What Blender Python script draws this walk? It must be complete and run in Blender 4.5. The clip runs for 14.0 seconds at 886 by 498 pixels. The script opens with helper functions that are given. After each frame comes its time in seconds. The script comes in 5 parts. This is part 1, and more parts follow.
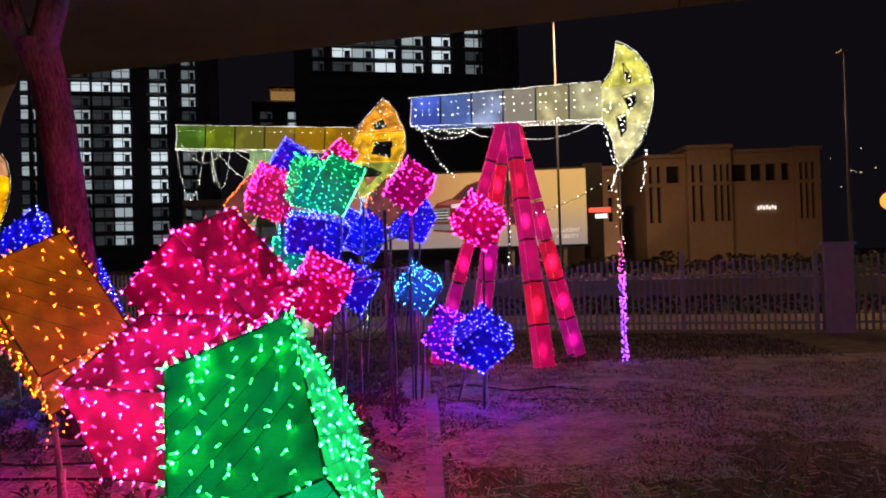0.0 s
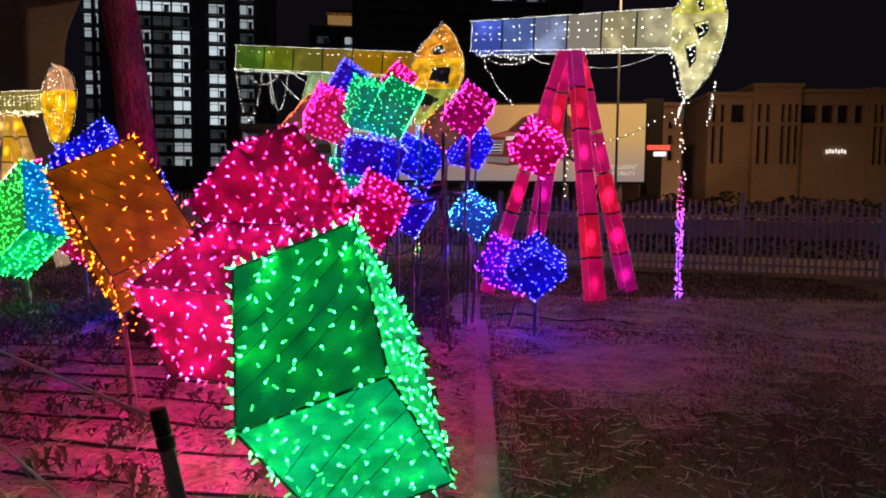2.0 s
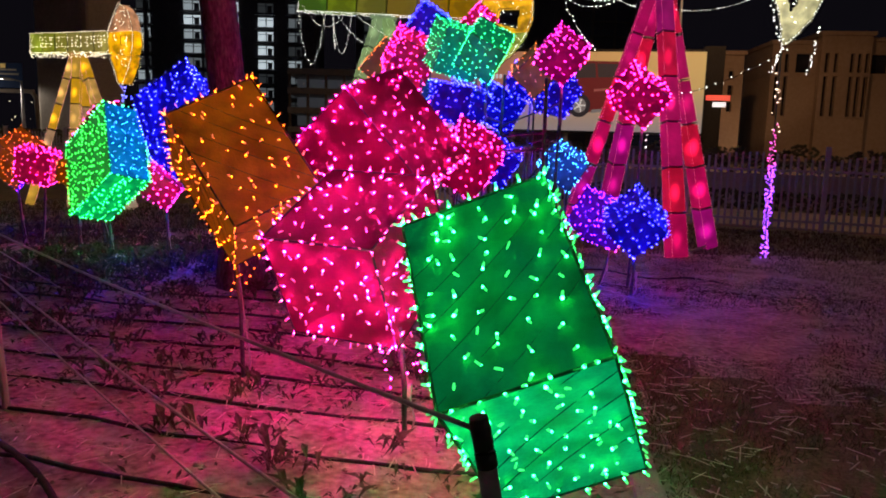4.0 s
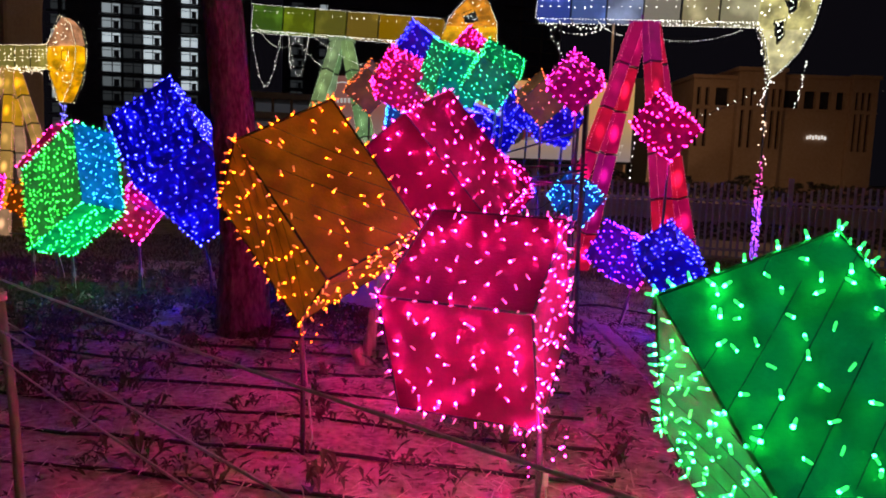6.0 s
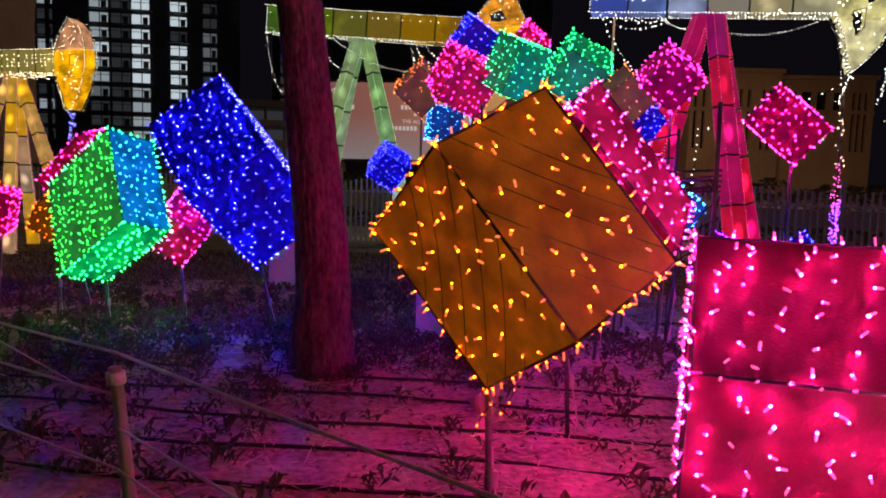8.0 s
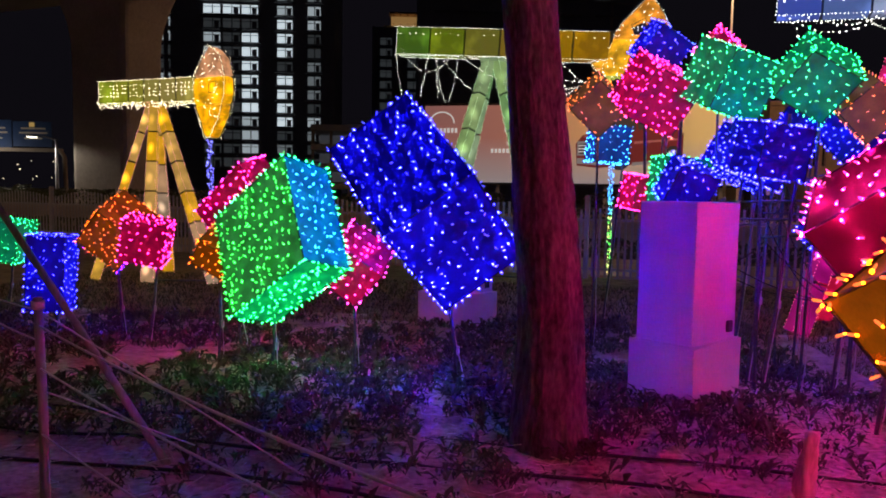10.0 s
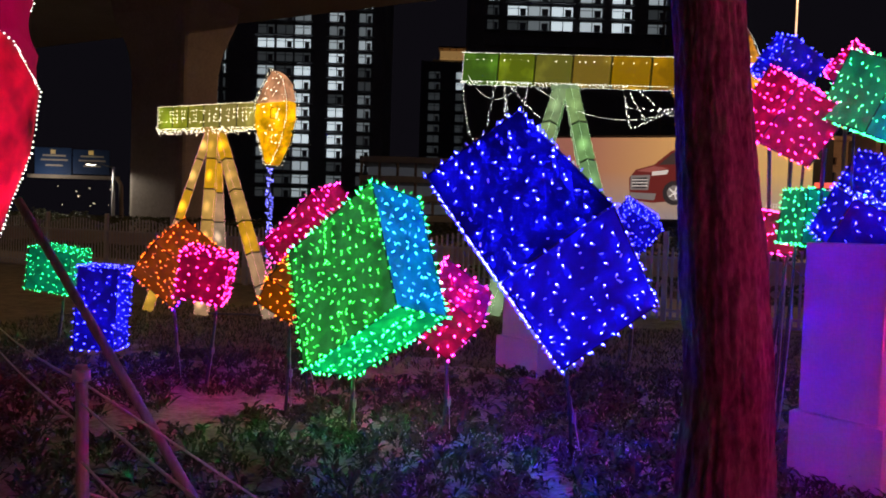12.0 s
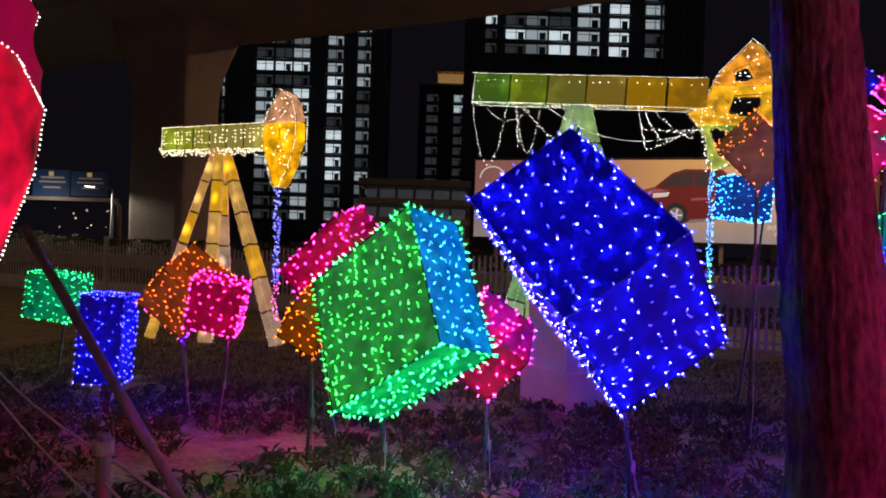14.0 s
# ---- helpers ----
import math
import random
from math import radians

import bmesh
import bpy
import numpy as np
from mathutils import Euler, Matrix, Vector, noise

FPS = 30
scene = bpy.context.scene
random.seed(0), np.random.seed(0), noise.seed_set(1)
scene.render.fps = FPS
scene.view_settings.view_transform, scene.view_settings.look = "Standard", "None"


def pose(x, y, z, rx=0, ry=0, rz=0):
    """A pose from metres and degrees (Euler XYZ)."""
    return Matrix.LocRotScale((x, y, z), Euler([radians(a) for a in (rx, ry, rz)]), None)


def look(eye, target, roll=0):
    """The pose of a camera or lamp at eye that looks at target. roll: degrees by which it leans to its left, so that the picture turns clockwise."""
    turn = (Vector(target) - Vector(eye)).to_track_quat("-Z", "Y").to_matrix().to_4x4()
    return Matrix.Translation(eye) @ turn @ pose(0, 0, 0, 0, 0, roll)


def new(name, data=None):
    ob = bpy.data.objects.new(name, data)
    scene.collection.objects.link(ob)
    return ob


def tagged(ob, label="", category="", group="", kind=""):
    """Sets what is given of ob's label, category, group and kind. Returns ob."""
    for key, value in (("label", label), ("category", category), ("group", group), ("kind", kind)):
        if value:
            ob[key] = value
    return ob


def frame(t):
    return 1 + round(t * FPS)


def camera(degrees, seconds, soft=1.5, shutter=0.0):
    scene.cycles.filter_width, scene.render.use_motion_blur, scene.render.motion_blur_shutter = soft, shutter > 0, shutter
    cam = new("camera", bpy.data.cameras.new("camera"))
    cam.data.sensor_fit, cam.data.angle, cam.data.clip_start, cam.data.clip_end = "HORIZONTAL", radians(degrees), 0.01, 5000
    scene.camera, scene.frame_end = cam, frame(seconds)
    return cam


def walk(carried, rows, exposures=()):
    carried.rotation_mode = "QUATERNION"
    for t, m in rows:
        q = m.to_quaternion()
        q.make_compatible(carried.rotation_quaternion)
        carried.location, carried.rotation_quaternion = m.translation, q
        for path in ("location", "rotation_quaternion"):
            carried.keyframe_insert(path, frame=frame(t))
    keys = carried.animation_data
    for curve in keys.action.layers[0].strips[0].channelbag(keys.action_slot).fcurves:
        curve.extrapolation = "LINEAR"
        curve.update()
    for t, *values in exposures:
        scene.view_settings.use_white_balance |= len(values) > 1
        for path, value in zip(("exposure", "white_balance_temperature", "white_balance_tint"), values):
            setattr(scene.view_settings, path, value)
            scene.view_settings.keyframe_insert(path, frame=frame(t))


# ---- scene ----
cam = camera(62.4, 14.0, 1.8)
PATH = [
    (0, (0.0, -0.049, 1.576), (0.035, 1.95, 1.6), -1.7),
    (0.5, (-0.009, -0.06, 1.575), (0.01, 1.94, 1.59), -1.3),
    (1, (-0.005, -0.059, 1.561), (-0.015, 1.941, 1.54), -0.7),
    (1.5, (-0.032, -0.051, 1.53), (-0.083, 1.947, 1.449), 0.0),
    (2, (-0.053, -0.04, 1.498), (-0.157, 1.951, 1.339), 0.6),
    (2.5, (-0.07, -0.008, 1.491), (-0.223, 1.972, 1.258), 0.9),
    (3, (-0.133, 0.006, 1.5), (-0.327, 1.976, 1.214), 1.3),
    (3.5, (-0.327, 0.082, 1.497), (-0.544, 2.046, 1.189), 1.5),
    (3.7, (-0.431, 0.142, 1.492), (-0.651, 2.106, 1.185), 1.5),
    (5.8, (-1.493, 0.736, 1.508), (-1.531, 2.723, 1.283), 2.3),
    (6, (-1.564, 0.801, 1.507), (-1.577, 2.788, 1.281), 2.3),
    (6.5, (-1.737, 1.012, 1.504), (-1.702, 2.999, 1.283), 2.3),
    (7, (-1.993, 1.214, 1.499), (-1.934, 3.201, 1.279), 2.2),
    (7.5, (-2.296, 1.412, 1.527), (-2.246, 3.4, 1.311), 1.9),
    (8, (-2.478, 1.718, 1.499), (-2.465, 3.707, 1.289), 1.5),
    (8.5, (-2.66, 1.955, 1.499), (-2.7, 3.944, 1.297), 1.0),
    (9, (-2.985, 2.136, 1.528), (-3.081, 4.124, 1.335), 0.8),
    (9.2, (-3.086, 2.231, 1.527), (-3.218, 4.218, 1.341), 0.8),
    (11.3, (-3.866, 3.129, 1.531), (-4.201, 5.098, 1.431), 1.4),
    (11.5, (-3.91, 3.202, 1.523), (-4.256, 5.17, 1.432), 1.5),
    (12, (-4.03, 3.457, 1.532), (-4.393, 5.423, 1.462), 1.8),
    (12.5, (-4.229, 3.633, 1.524), (-4.595, 5.599, 1.474), 2.0),
    (13, (-4.384, 3.73, 1.542), (-4.743, 5.698, 1.506), 2.0),
    (13.5, (-4.396, 3.801, 1.559), (-4.75, 5.769, 1.536), 1.9),
    (14, (-4.395, 3.833, 1.56), (-4.752, 5.801, 1.55), 1.8),
]
walk(cam, [(t, look(eye, target, roll)) for t, eye, target, roll in PATH],
     [(0, 0.18), (1.0, 0.15), (2.0, 0.0), (3.0, -0.12), (6.0, -0.28), (7.0, -0.32), (8.0, -0.2), (9.0, -0.05), (11.5, 0.0), (14.0, 0.0)])

# ---- world and large lights ----
world = bpy.data.worlds.new("night")
scene.world = world
world.use_nodes = True
wb = world.node_tree.nodes["Background"]
wb.inputs[0].default_value = (0.34, 0.29, 0.44, 1)
wb.inputs[1].default_value = 0.0115


def lamp(name, kind, m, energy, colour, size=0.3, spot=None):
    d = bpy.data.lights.new(name, kind)
    d.energy, d.color = energy, colour
    if kind == "AREA":
        d.size = size
    else:
        d.shadow_soft_size = size
    if spot:
        d.spot_size, d.spot_blend = radians(spot), 0.25
    ob = new(name, d)
    ob.matrix_world = m
    return ob


# ---- materials ----
def mat(name):
    m = bpy.data.materials.new(name)
    m.use_nodes = True
    nt = m.node_tree
    return m, nt, nt.nodes["Principled BSDF"]


def node(nt, kind, **values):
    n = nt.nodes.new(kind)
    for k, v in values.items():
        n.inputs[k].default_value = v
    return n


def surface(name, c1, c2, scale=8.0, rough=0.7, metal=0.0, bump=0.3, detail=8.0, stretch=(1, 1, 1), fine=60.0):
    """Two-scale mottled surface with fine relief."""
    m, nt, b = mat(name)
    co = nt.nodes.new("ShaderNodeTexCoord")
    mp = nt.nodes.new("ShaderNodeMapping")
    mp.inputs["Scale"].default_value = stretch
    nt.links.new(co.outputs["Object"], mp.inputs[0])
    n1 = node(nt, "ShaderNodeTexNoise", Scale=scale, Detail=detail)
    n2 = node(nt, "ShaderNodeTexNoise", Scale=fine, Detail=4.0)
    for n in (n1, n2):
        nt.links.new(mp.outputs[0], n.inputs["Vector"])
    mix = nt.nodes.new("ShaderNodeMath")
    mix.operation = "ADD"
    half = nt.nodes.new("ShaderNodeMath")
    half.operation = "MULTIPLY"
    half.inputs[1].default_value = 0.5
    nt.links.new(n1.outputs[0], mix.inputs[0])
    nt.links.new(n2.outputs[0], mix.inputs[1])
    nt.links.new(mix.outputs[0], half.inputs[0])
    ramp = nt.nodes.new("ShaderNodeValToRGB")
    ramp.color_ramp.elements[0].position, ramp.color_ramp.elements[1].position = 0.36, 0.64
    ramp.color_ramp.elements[0].color, ramp.color_ramp.elements[1].color = (*c1, 1), (*c2, 1)
    nt.links.new(half.outputs[0], ramp.inputs[0])
    nt.links.new(ramp.outputs[0], b.inputs["Base Color"])
    b.inputs["Roughness"].default_value, b.inputs["Metallic"].default_value = rough, metal
    bp = nt.nodes.new("ShaderNodeBump")
    bp.inputs["Strength"].default_value, bp.inputs["Distance"].default_value = bump, 0.02
    nt.links.new(half.outputs[0], bp.inputs["Height"])
    nt.links.new(bp.outputs[0], b.inputs["Normal"])
    return m


CLOTH = {}


def cloth(colour, glow, spots=0.5, scale=7.0, hot=0.0, lamps=0.0):
    """Lantern fabric; the uneven light of lamps inside is put into its emission."""
    key = (colour, glow, spots, scale, hot, lamps)
    if key in CLOTH:
        return CLOTH[key]
    m, nt, b = mat("lantern_fabric")
    co = nt.nodes.new("ShaderNodeTexCoord")
    n = node(nt, "ShaderNodeTexNoise", Scale=scale, Detail=3.0)
    weave = node(nt, "ShaderNodeTexNoise", Scale=90.0, Detail=2.0)
    nt.links.new(co.outputs["Object"], n.inputs["Vector"])
    nt.links.new(co.outputs["Object"], weave.inputs["Vector"])
    r = nt.nodes.new("ShaderNodeMapRange")
    r.inputs[1].default_value, r.inputs[2].default_value = 0.35, 0.72
    r.inputs[3].default_value, r.inputs[4].default_value = glow * (1 - spots), glow * (1 + spots)
    if hot:  # noise puts a few bright patches into the glow
        r.inputs[1].default_value, r.inputs[2].default_value = 0.50, 0.72
        r.inputs[3].default_value, r.inputs[4].default_value = glow * 0.7, glow * hot
    nt.links.new(n.outputs[0], r.inputs[0])
    level = r.outputs[0]
    if lamps:  # hot spot painted into the glow, as from a lamp behind the panel
        flat = node(nt, "ShaderNodeVectorMath")
        flat.operation = "DISTANCE"
        one = nt.nodes.new("ShaderNodeVectorMath")
        one.operation = "MULTIPLY"
        one.inputs[1].default_value = (1.0, 0.0, 1.15)
        nt.links.new(co.outputs["Generated"], one.inputs[0])
        nt.links.new(one.outputs[0], flat.inputs[0])
        flat.inputs[1].default_value = (0.5, 0.0, 0.52)
        info = nt.nodes.new("ShaderNodeObjectInfo")
        power = nt.nodes.new("ShaderNodeMapRange")
        power.inputs[1].default_value, power.inputs[2].default_value = 0.25, 1.0
        power.inputs[3].default_value, power.inputs[4].default_value = 0.15, lamps
        nt.links.new(info.outputs["Random"], power.inputs[0])
        fall = nt.nodes.new("ShaderNodeMapRange")
        fall.interpolation_type = "SMOOTHERSTEP"
        fall.inputs[1].default_value, fall.inputs[2].default_value = 0.0, 0.34
        nt.links.new(power.outputs[0], fall.inputs[3])
        fall.inputs[4].default_value = 0.0
        nt.links.new(flat.outputs["Value"], fall.inputs[0])
        add = nt.nodes.new("ShaderNodeMath")
        nt.links.new(level, add.inputs[0])
        nt.links.new(fall.outputs[0], add.inputs[1])
        level = add.outputs[0]
    w = nt.nodes.new("ShaderNodeMapRange")
    w.inputs[3].default_value, w.inputs[4].default_value = 0.75, 1.25
    nt.links.new(weave.outputs[0], w.inputs[0])
    mul = nt.nodes.new("ShaderNodeMath")
    mul.operation = "MULTIPLY"
    nt.links.new(level, mul.inputs[0])
    nt.links.new(w.outputs[0], mul.inputs[1])
    nt.links.new(mul.outputs[0], b.inputs["Emission Strength"])
    b.inputs["Emission Color"].default_value = (*colour, 1)
    top = max(colour)
    b.inputs["Base Color"].default_value = (*[0.006 + 0.066 * c / top for c in colour], 1)
    b.inputs["Roughness"].default_value = 0.75
    bp = nt.nodes.new("ShaderNodeBump")
    bp.inputs["Strength"].default_value, bp.inputs["Distance"].default_value = 0.25, 0.01
    nt.links.new(weave.outputs[0], bp.inputs["Height"])
    nt.links.new(bp.outputs[0], b.inputs["Normal"])
    CLOTH[key] = m
    return m


GLOW = {}


def glow(colour, strength, name="led"):
    key = (colour, strength)
    if key not in GLOW:
        m, nt, b = mat(name)
        b.inputs["Base Color"].default_value = (0.6, 0.6, 0.6, 1)
        b.inputs["Emission Color"].default_value = (*colour, 1)
        b.inputs["Emission Strength"].default_value = strength
        GLOW[key] = m
    return GLOW[key]


SOIL = surface("soil", (0.22, 0.17, 0.14), (0.64, 0.55, 0.48), 3.0, 0.95, bump=1.0, fine=22)
KERB = surface("kerb_concrete", (0.32, 0.30, 0.28), (0.52, 0.50, 0.47), 6, 0.85, fine=80)
CONCRETE = surface("concrete", (0.38, 0.33, 0.29), (0.50, 0.44, 0.39), 0.5, 0.85, bump=0.1, fine=6)
PLASTER = surface("painted_plaster", (0.62, 0.60, 0.58), (0.74, 0.72, 0.70), 3, 0.8, bump=0.1, fine=50)
BARK = surface("bark", (0.065, 0.055, 0.055), (0.25, 0.21, 0.21), 9, 0.95, bump=1.0, stretch=(1, 1, 0.4), fine=40)
LEAF = surface("leaf", (0.055, 0.062, 0.03), (0.115, 0.13, 0.07), 9, 0.6, fine=30)
DRY = surface("dry_grass", (0.60, 0.54, 0.44), (0.88, 0.82, 0.70), 20, 0.9)
GRASS = surface("grass", (0.045, 0.045, 0.02), (0.13, 0.12, 0.06), 9, 0.85)
TURF = surface("rough_turf", (0.11, 0.10, 0.055), (0.31, 0.26, 0.16), 4, 0.95, bump=1.0, fine=45)
RUBBER = surface("black_pipe", (0.015, 0.015, 0.016), (0.045, 0.04, 0.04), 12, 0.6)
WIRE = surface("wire", (0.01, 0.012, 0.01), (0.035, 0.04, 0.035), 40, 0.55)
ROPE = surface("rope", (0.66, 0.63, 0.59), (0.84, 0.81, 0.77), 60, 0.9)
STAKE = surface("stake_wood", (0.34, 0.28, 0.22), (0.55, 0.47, 0.40), 14, 0.85, stretch=(1, 1, 0.2))
STEEL = surface("grey_painted_steel", (0.34, 0.35, 0.39), (0.46, 0.47, 0.51), 6, 0.5, metal=0.2, bump=0.1)
DARKSTEEL = surface("dark_steel", (0.08, 0.10, 0.10), (0.18, 0.20, 0.20), 9, 0.45, metal=0.4, bump=0.15)
ASPHALT = surface("asphalt", (0.035, 0.035, 0.038), (0.065, 0.063, 0.06), 3, 0.9)
SAND = surface("paving_sand", (0.38, 0.31, 0.23), (0.52, 0.44, 0.34), 1.5, 0.9)
TOWER = surface("tower_wall", (0.26, 0.26, 0.28), (0.36, 0.36, 0.39), 0.15, 0.7, fine=2)
HOTEL = surface("sandstone_facade", (0.36, 0.25, 0.17), (0.44, 0.32, 0.23), 0.2, 0.85, fine=3)
GLASSDARK = surface("dark_glazing", (0.02, 0.02, 0.025), (0.04, 0.04, 0.05), 1, 0.15, bump=0.0)


# ---- mesh helpers ----
def mesh_object(name, verts, faces, material, smooth=False):
    me = bpy.data.meshes.new(name)
    me.from_pydata([tuple(v) for v in verts], [], faces)
    me.update()
    if smooth:
        me.shade_smooth()
    me.materials.append(material)
    return new(name, me)


def part(name, bm, material, parent=None, label=""):
    me = bpy.data.meshes.new(name)
    bm.to_mesh(me)
    bm.free()
    me.materials.append(material)
    ob = new(name, me)
    ob.parent = parent
    if label:
        ob["label"] = label
    return ob


def empty(name, m, label, category, group="", kind=""):
    ob = new(name)
    ob.matrix_world = m
    return tagged(ob, label, category, group, kind)


def add_box(bm, m, size, bevel=0.0):
    r = bmesh.ops.create_cube(bm, size=1.0, matrix=m @ Matrix.Diagonal((*size, 1)))
    if bevel:
        es = list({e for v in r["verts"] for e in v.link_edges})
        bmesh.ops.bevel(bm, geom=es, offset=bevel, segments=2, profile=0.6, affect="EDGES")


def box_bm(m, size, bevel=0.0):
    bm = bmesh.new()
    add_box(bm, m, size, bevel)
    return bm


def tube(bm, pts, radius, sides=6, taper=None):
    """A tube along points; taper gives the radius factor at each point."""
    pts = [Vector(p) for p in pts]
    rings = []
    for i, p in enumerate(pts):
        d = (pts[min(i + 1, len(pts) - 1)] - pts[max(i - 1, 0)]).normalized()
        q = d.to_track_quat("Z", "Y")
        r = radius * (taper[i] if taper else 1)
        rings.append([bm.verts.new(p + q @ Vector((r * math.cos(2 * math.pi * k / sides), r * math.sin(2 * math.pi * k / sides), 0))) for k in range(sides)])
    for a, b in zip(rings, rings[1:]):
        for k in range(sides):
            f = bm.faces.new((a[k], a[(k + 1) % sides], b[(k + 1) % sides], b[k]))
            f.smooth = True
    bm.faces.new(rings[0][::-1])
    bm.faces.new(rings[-1])


def tube_bm(pts, radius, sides=6, taper=None):
    bm = bmesh.new()
    tube(bm, pts, radius, sides, taper)
    return bm


def sag(a, b, drop, n=12):
    a, b = Vector(a), Vector(b)
    return [a.lerp(b, i / n) - Vector((0, 0, drop * 4 * (i / n) * (1 - i / n))) for i in range(n + 1)]


def bulbs_mesh(name, spots, size, material, parent, label="", round_=0.28):
    """LED cores: a small faceted bead at each spot. spots: (place, direction)."""
    vs, fs = [], []
    r = size * round_
    vary = random.Random(len(spots))
    for p, d in spots:
        q = Vector(d).to_track_quat("Z", "Y")
        r = size * round_ * vary.choice((0.6, 0.85, 1.0, 1.0, 1.25))
        o = len(vs)
        vs.append(Vector(p) + q @ Vector((0, 0, -r * 1.3)))
        for h in (-0.45, 0.45):
            for k in range(5):
                a = 2 * math.pi * (k + h) / 5
                vs.append(Vector(p) + q @ Vector((r * math.cos(a), r * math.sin(a), h * r * 1.6)))
        vs.append(Vector(p) + q @ Vector((0, 0, r * 1.3)))
        for k in range(5):
            n = (k + 1) % 5
            fs.extend(((o, o + 1 + n, o + 1 + k), (o + 1 + k, o + 1 + n, o + 6 + n, o + 6 + k), (o + 11, o + 6 + k, o + 6 + n)))
    me = bpy.data.meshes.new(name)
    me.from_pydata([tuple(v) for v in vs], [], fs)
    me.materials.append(material)
    ob = new(name, me)
    ob.parent = parent
    tagged(ob, label, kind="stuff")
    return ob


def bodies_mesh(name, spots, length, radius, material, parent):
    """The clear plastic bodies of the LEDs, lit along their length."""
    vs, fs = [], []
    for p, d in spots:
        q = Vector(d).to_track_quat("Z", "Y")
        o = len(vs)
        for h, f in ((-0.1, 0.8), (0.75, 1.0), (1.0, 0.6)):
            for k in range(4):
                a = math.pi * k / 2
                vs.append(Vector(p) + q @ Vector((radius * f * math.cos(a), radius * f * math.sin(a), h * length)))
        for b in (0, 4):
            for k in range(4):
                n = (k + 1) % 4
                fs.append((o + b + k, o + b + n, o + b + 4 + n, o + b + 4 + k))
        fs.append((o + 8, o + 9, o + 10, o + 11))
        fs.append((o + 3, o + 2, o + 1, o))
    ob = mesh_object(name, vs, fs, material)
    ob.parent = parent
    tagged(ob, kind="stuff")
    return ob


def ground_z(x, y):
    """The bed is level; the lawn falls gently away beyond it."""
    def step(a, b, v):
        k = min(1, max(0, (v - a) / (b - a)))
        return k * k * (3 - 2 * k)
    return -0.28 * step(7.2, 10.2, y + 0.1 * x) - 0.05 * step(13, 19, y)


# ---- ground ----
def build_ground():
    xs = [-400, -120, -50] + [-25 + 0.4 * i for i in range(101)] + [30, 60, 120, 400]
    ys = [-200, -40, -8] + [-3 + 0.4 * i for i in range(65)] + [30, 45, 90, 200, 500]
    vs = [(x, y, ground_z(x, y) + (0.03 * noise.noise((x * 0.9, y * 0.9, 0)) + 0.015 * noise.noise((x * 3, y * 3, 5)) if -3 < y < 17 and abs(x) < 14 else 0)) for y in ys for x in xs]
    n = len(xs)
    fs = [(j * n + i, j * n + i + 1, (j + 1) * n + i + 1, (j + 1) * n + i) for j in range(len(ys) - 1) for i in range(n - 1)]
    ob = mesh_object("ground", vs, fs, SOIL, True)
    ob.data.materials.append(TURF)
    for f in ob.data.polygons:  # rough turf: the near lawn, and the strip behind the planted bed
        c = f.center
        near_lawn = c.x > 0.25 and c.y < 5.6 + 1.2 * noise.noise((c.x * 0.5, c.y * 0.5, 8))
        if near_lawn or c.y > 12.6 + 0.8 * noise.noise((c.x * 0.4, c.y * 0.4, 3)):
            f.material_index = 1
    tagged(ob, "dry sandy soil and worn lawn of the garden", "ground", kind="structure")


build_ground()


# ---- lantern boxes ----
PALETTE = {  # fabric colour, LED light
    "green": ((0.0, 0.38, 0.13), (0.35, 42.0, 4.0)),
    "sage": ((0.03, 0.22, 0.06), (0.25, 16.0, 0.6)),
    "teal": ((0.0, 0.52, 0.25), (0.25, 24.0, 4.0)),
    "cyan": ((0.0, 0.22, 0.44), (0.25, 6.0, 18.0)),
    "crimson": ((0.46, 0.0, 0.07), (205.0, 1.0, 50.0)),
    "pink": ((0.58, 0.002, 0.09), (120.0, 0.7, 24.0)),
    "magenta": ((0.48, 0.0, 0.13), (70.0, 0.50, 28.0)),
    "purple": ((0.17, 0.004, 0.42), (12.0, 0.40, 160.0)),
    "orange": ((0.46, 0.105, 0.002), (17.0, 1.6, 0.02)),
    "peach": ((0.34, 0.15, 0.06), (9.0, 1.4, 0.15)),
    "blue": ((0.004, 0.002, 0.40), (1.4, 1.5, 200.0)),
    "sky": ((0.008, 0.13, 0.60), (0.8, 14.0, 60.0)),
}
LED = 1.0


def fabric_panel(parent, m, w, h, colour, level, bow=0.02, cells=8, seed=0):
    """A sewn panel, slightly bowed and wrinkled, in the xy plane of m."""
    bm = bmesh.new()
    grid = []
    for j in range(cells + 1):
        row = []
        for i in range(cells + 1):
            u, v = i / cells - 0.5, j / cells - 0.5
            edge = (1 - 4 * u * u) * (1 - 4 * v * v)
            z = -bow * edge + 0.012 * noise.noise((u * 5 + seed, v * 5, seed)) * (1 if abs(u) < 0.5 and abs(v) < 0.5 else 0)
            row.append(bm.verts.new(m @ Vector((u * w, v * h, z))))
        grid.append(row)
    for j in range(cells):
        for i in range(cells):
            f = bm.faces.new((grid[j][i], grid[j][i + 1], grid[j + 1][i + 1], grid[j + 1][i]))
            f.smooth = True
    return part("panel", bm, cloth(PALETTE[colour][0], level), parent)


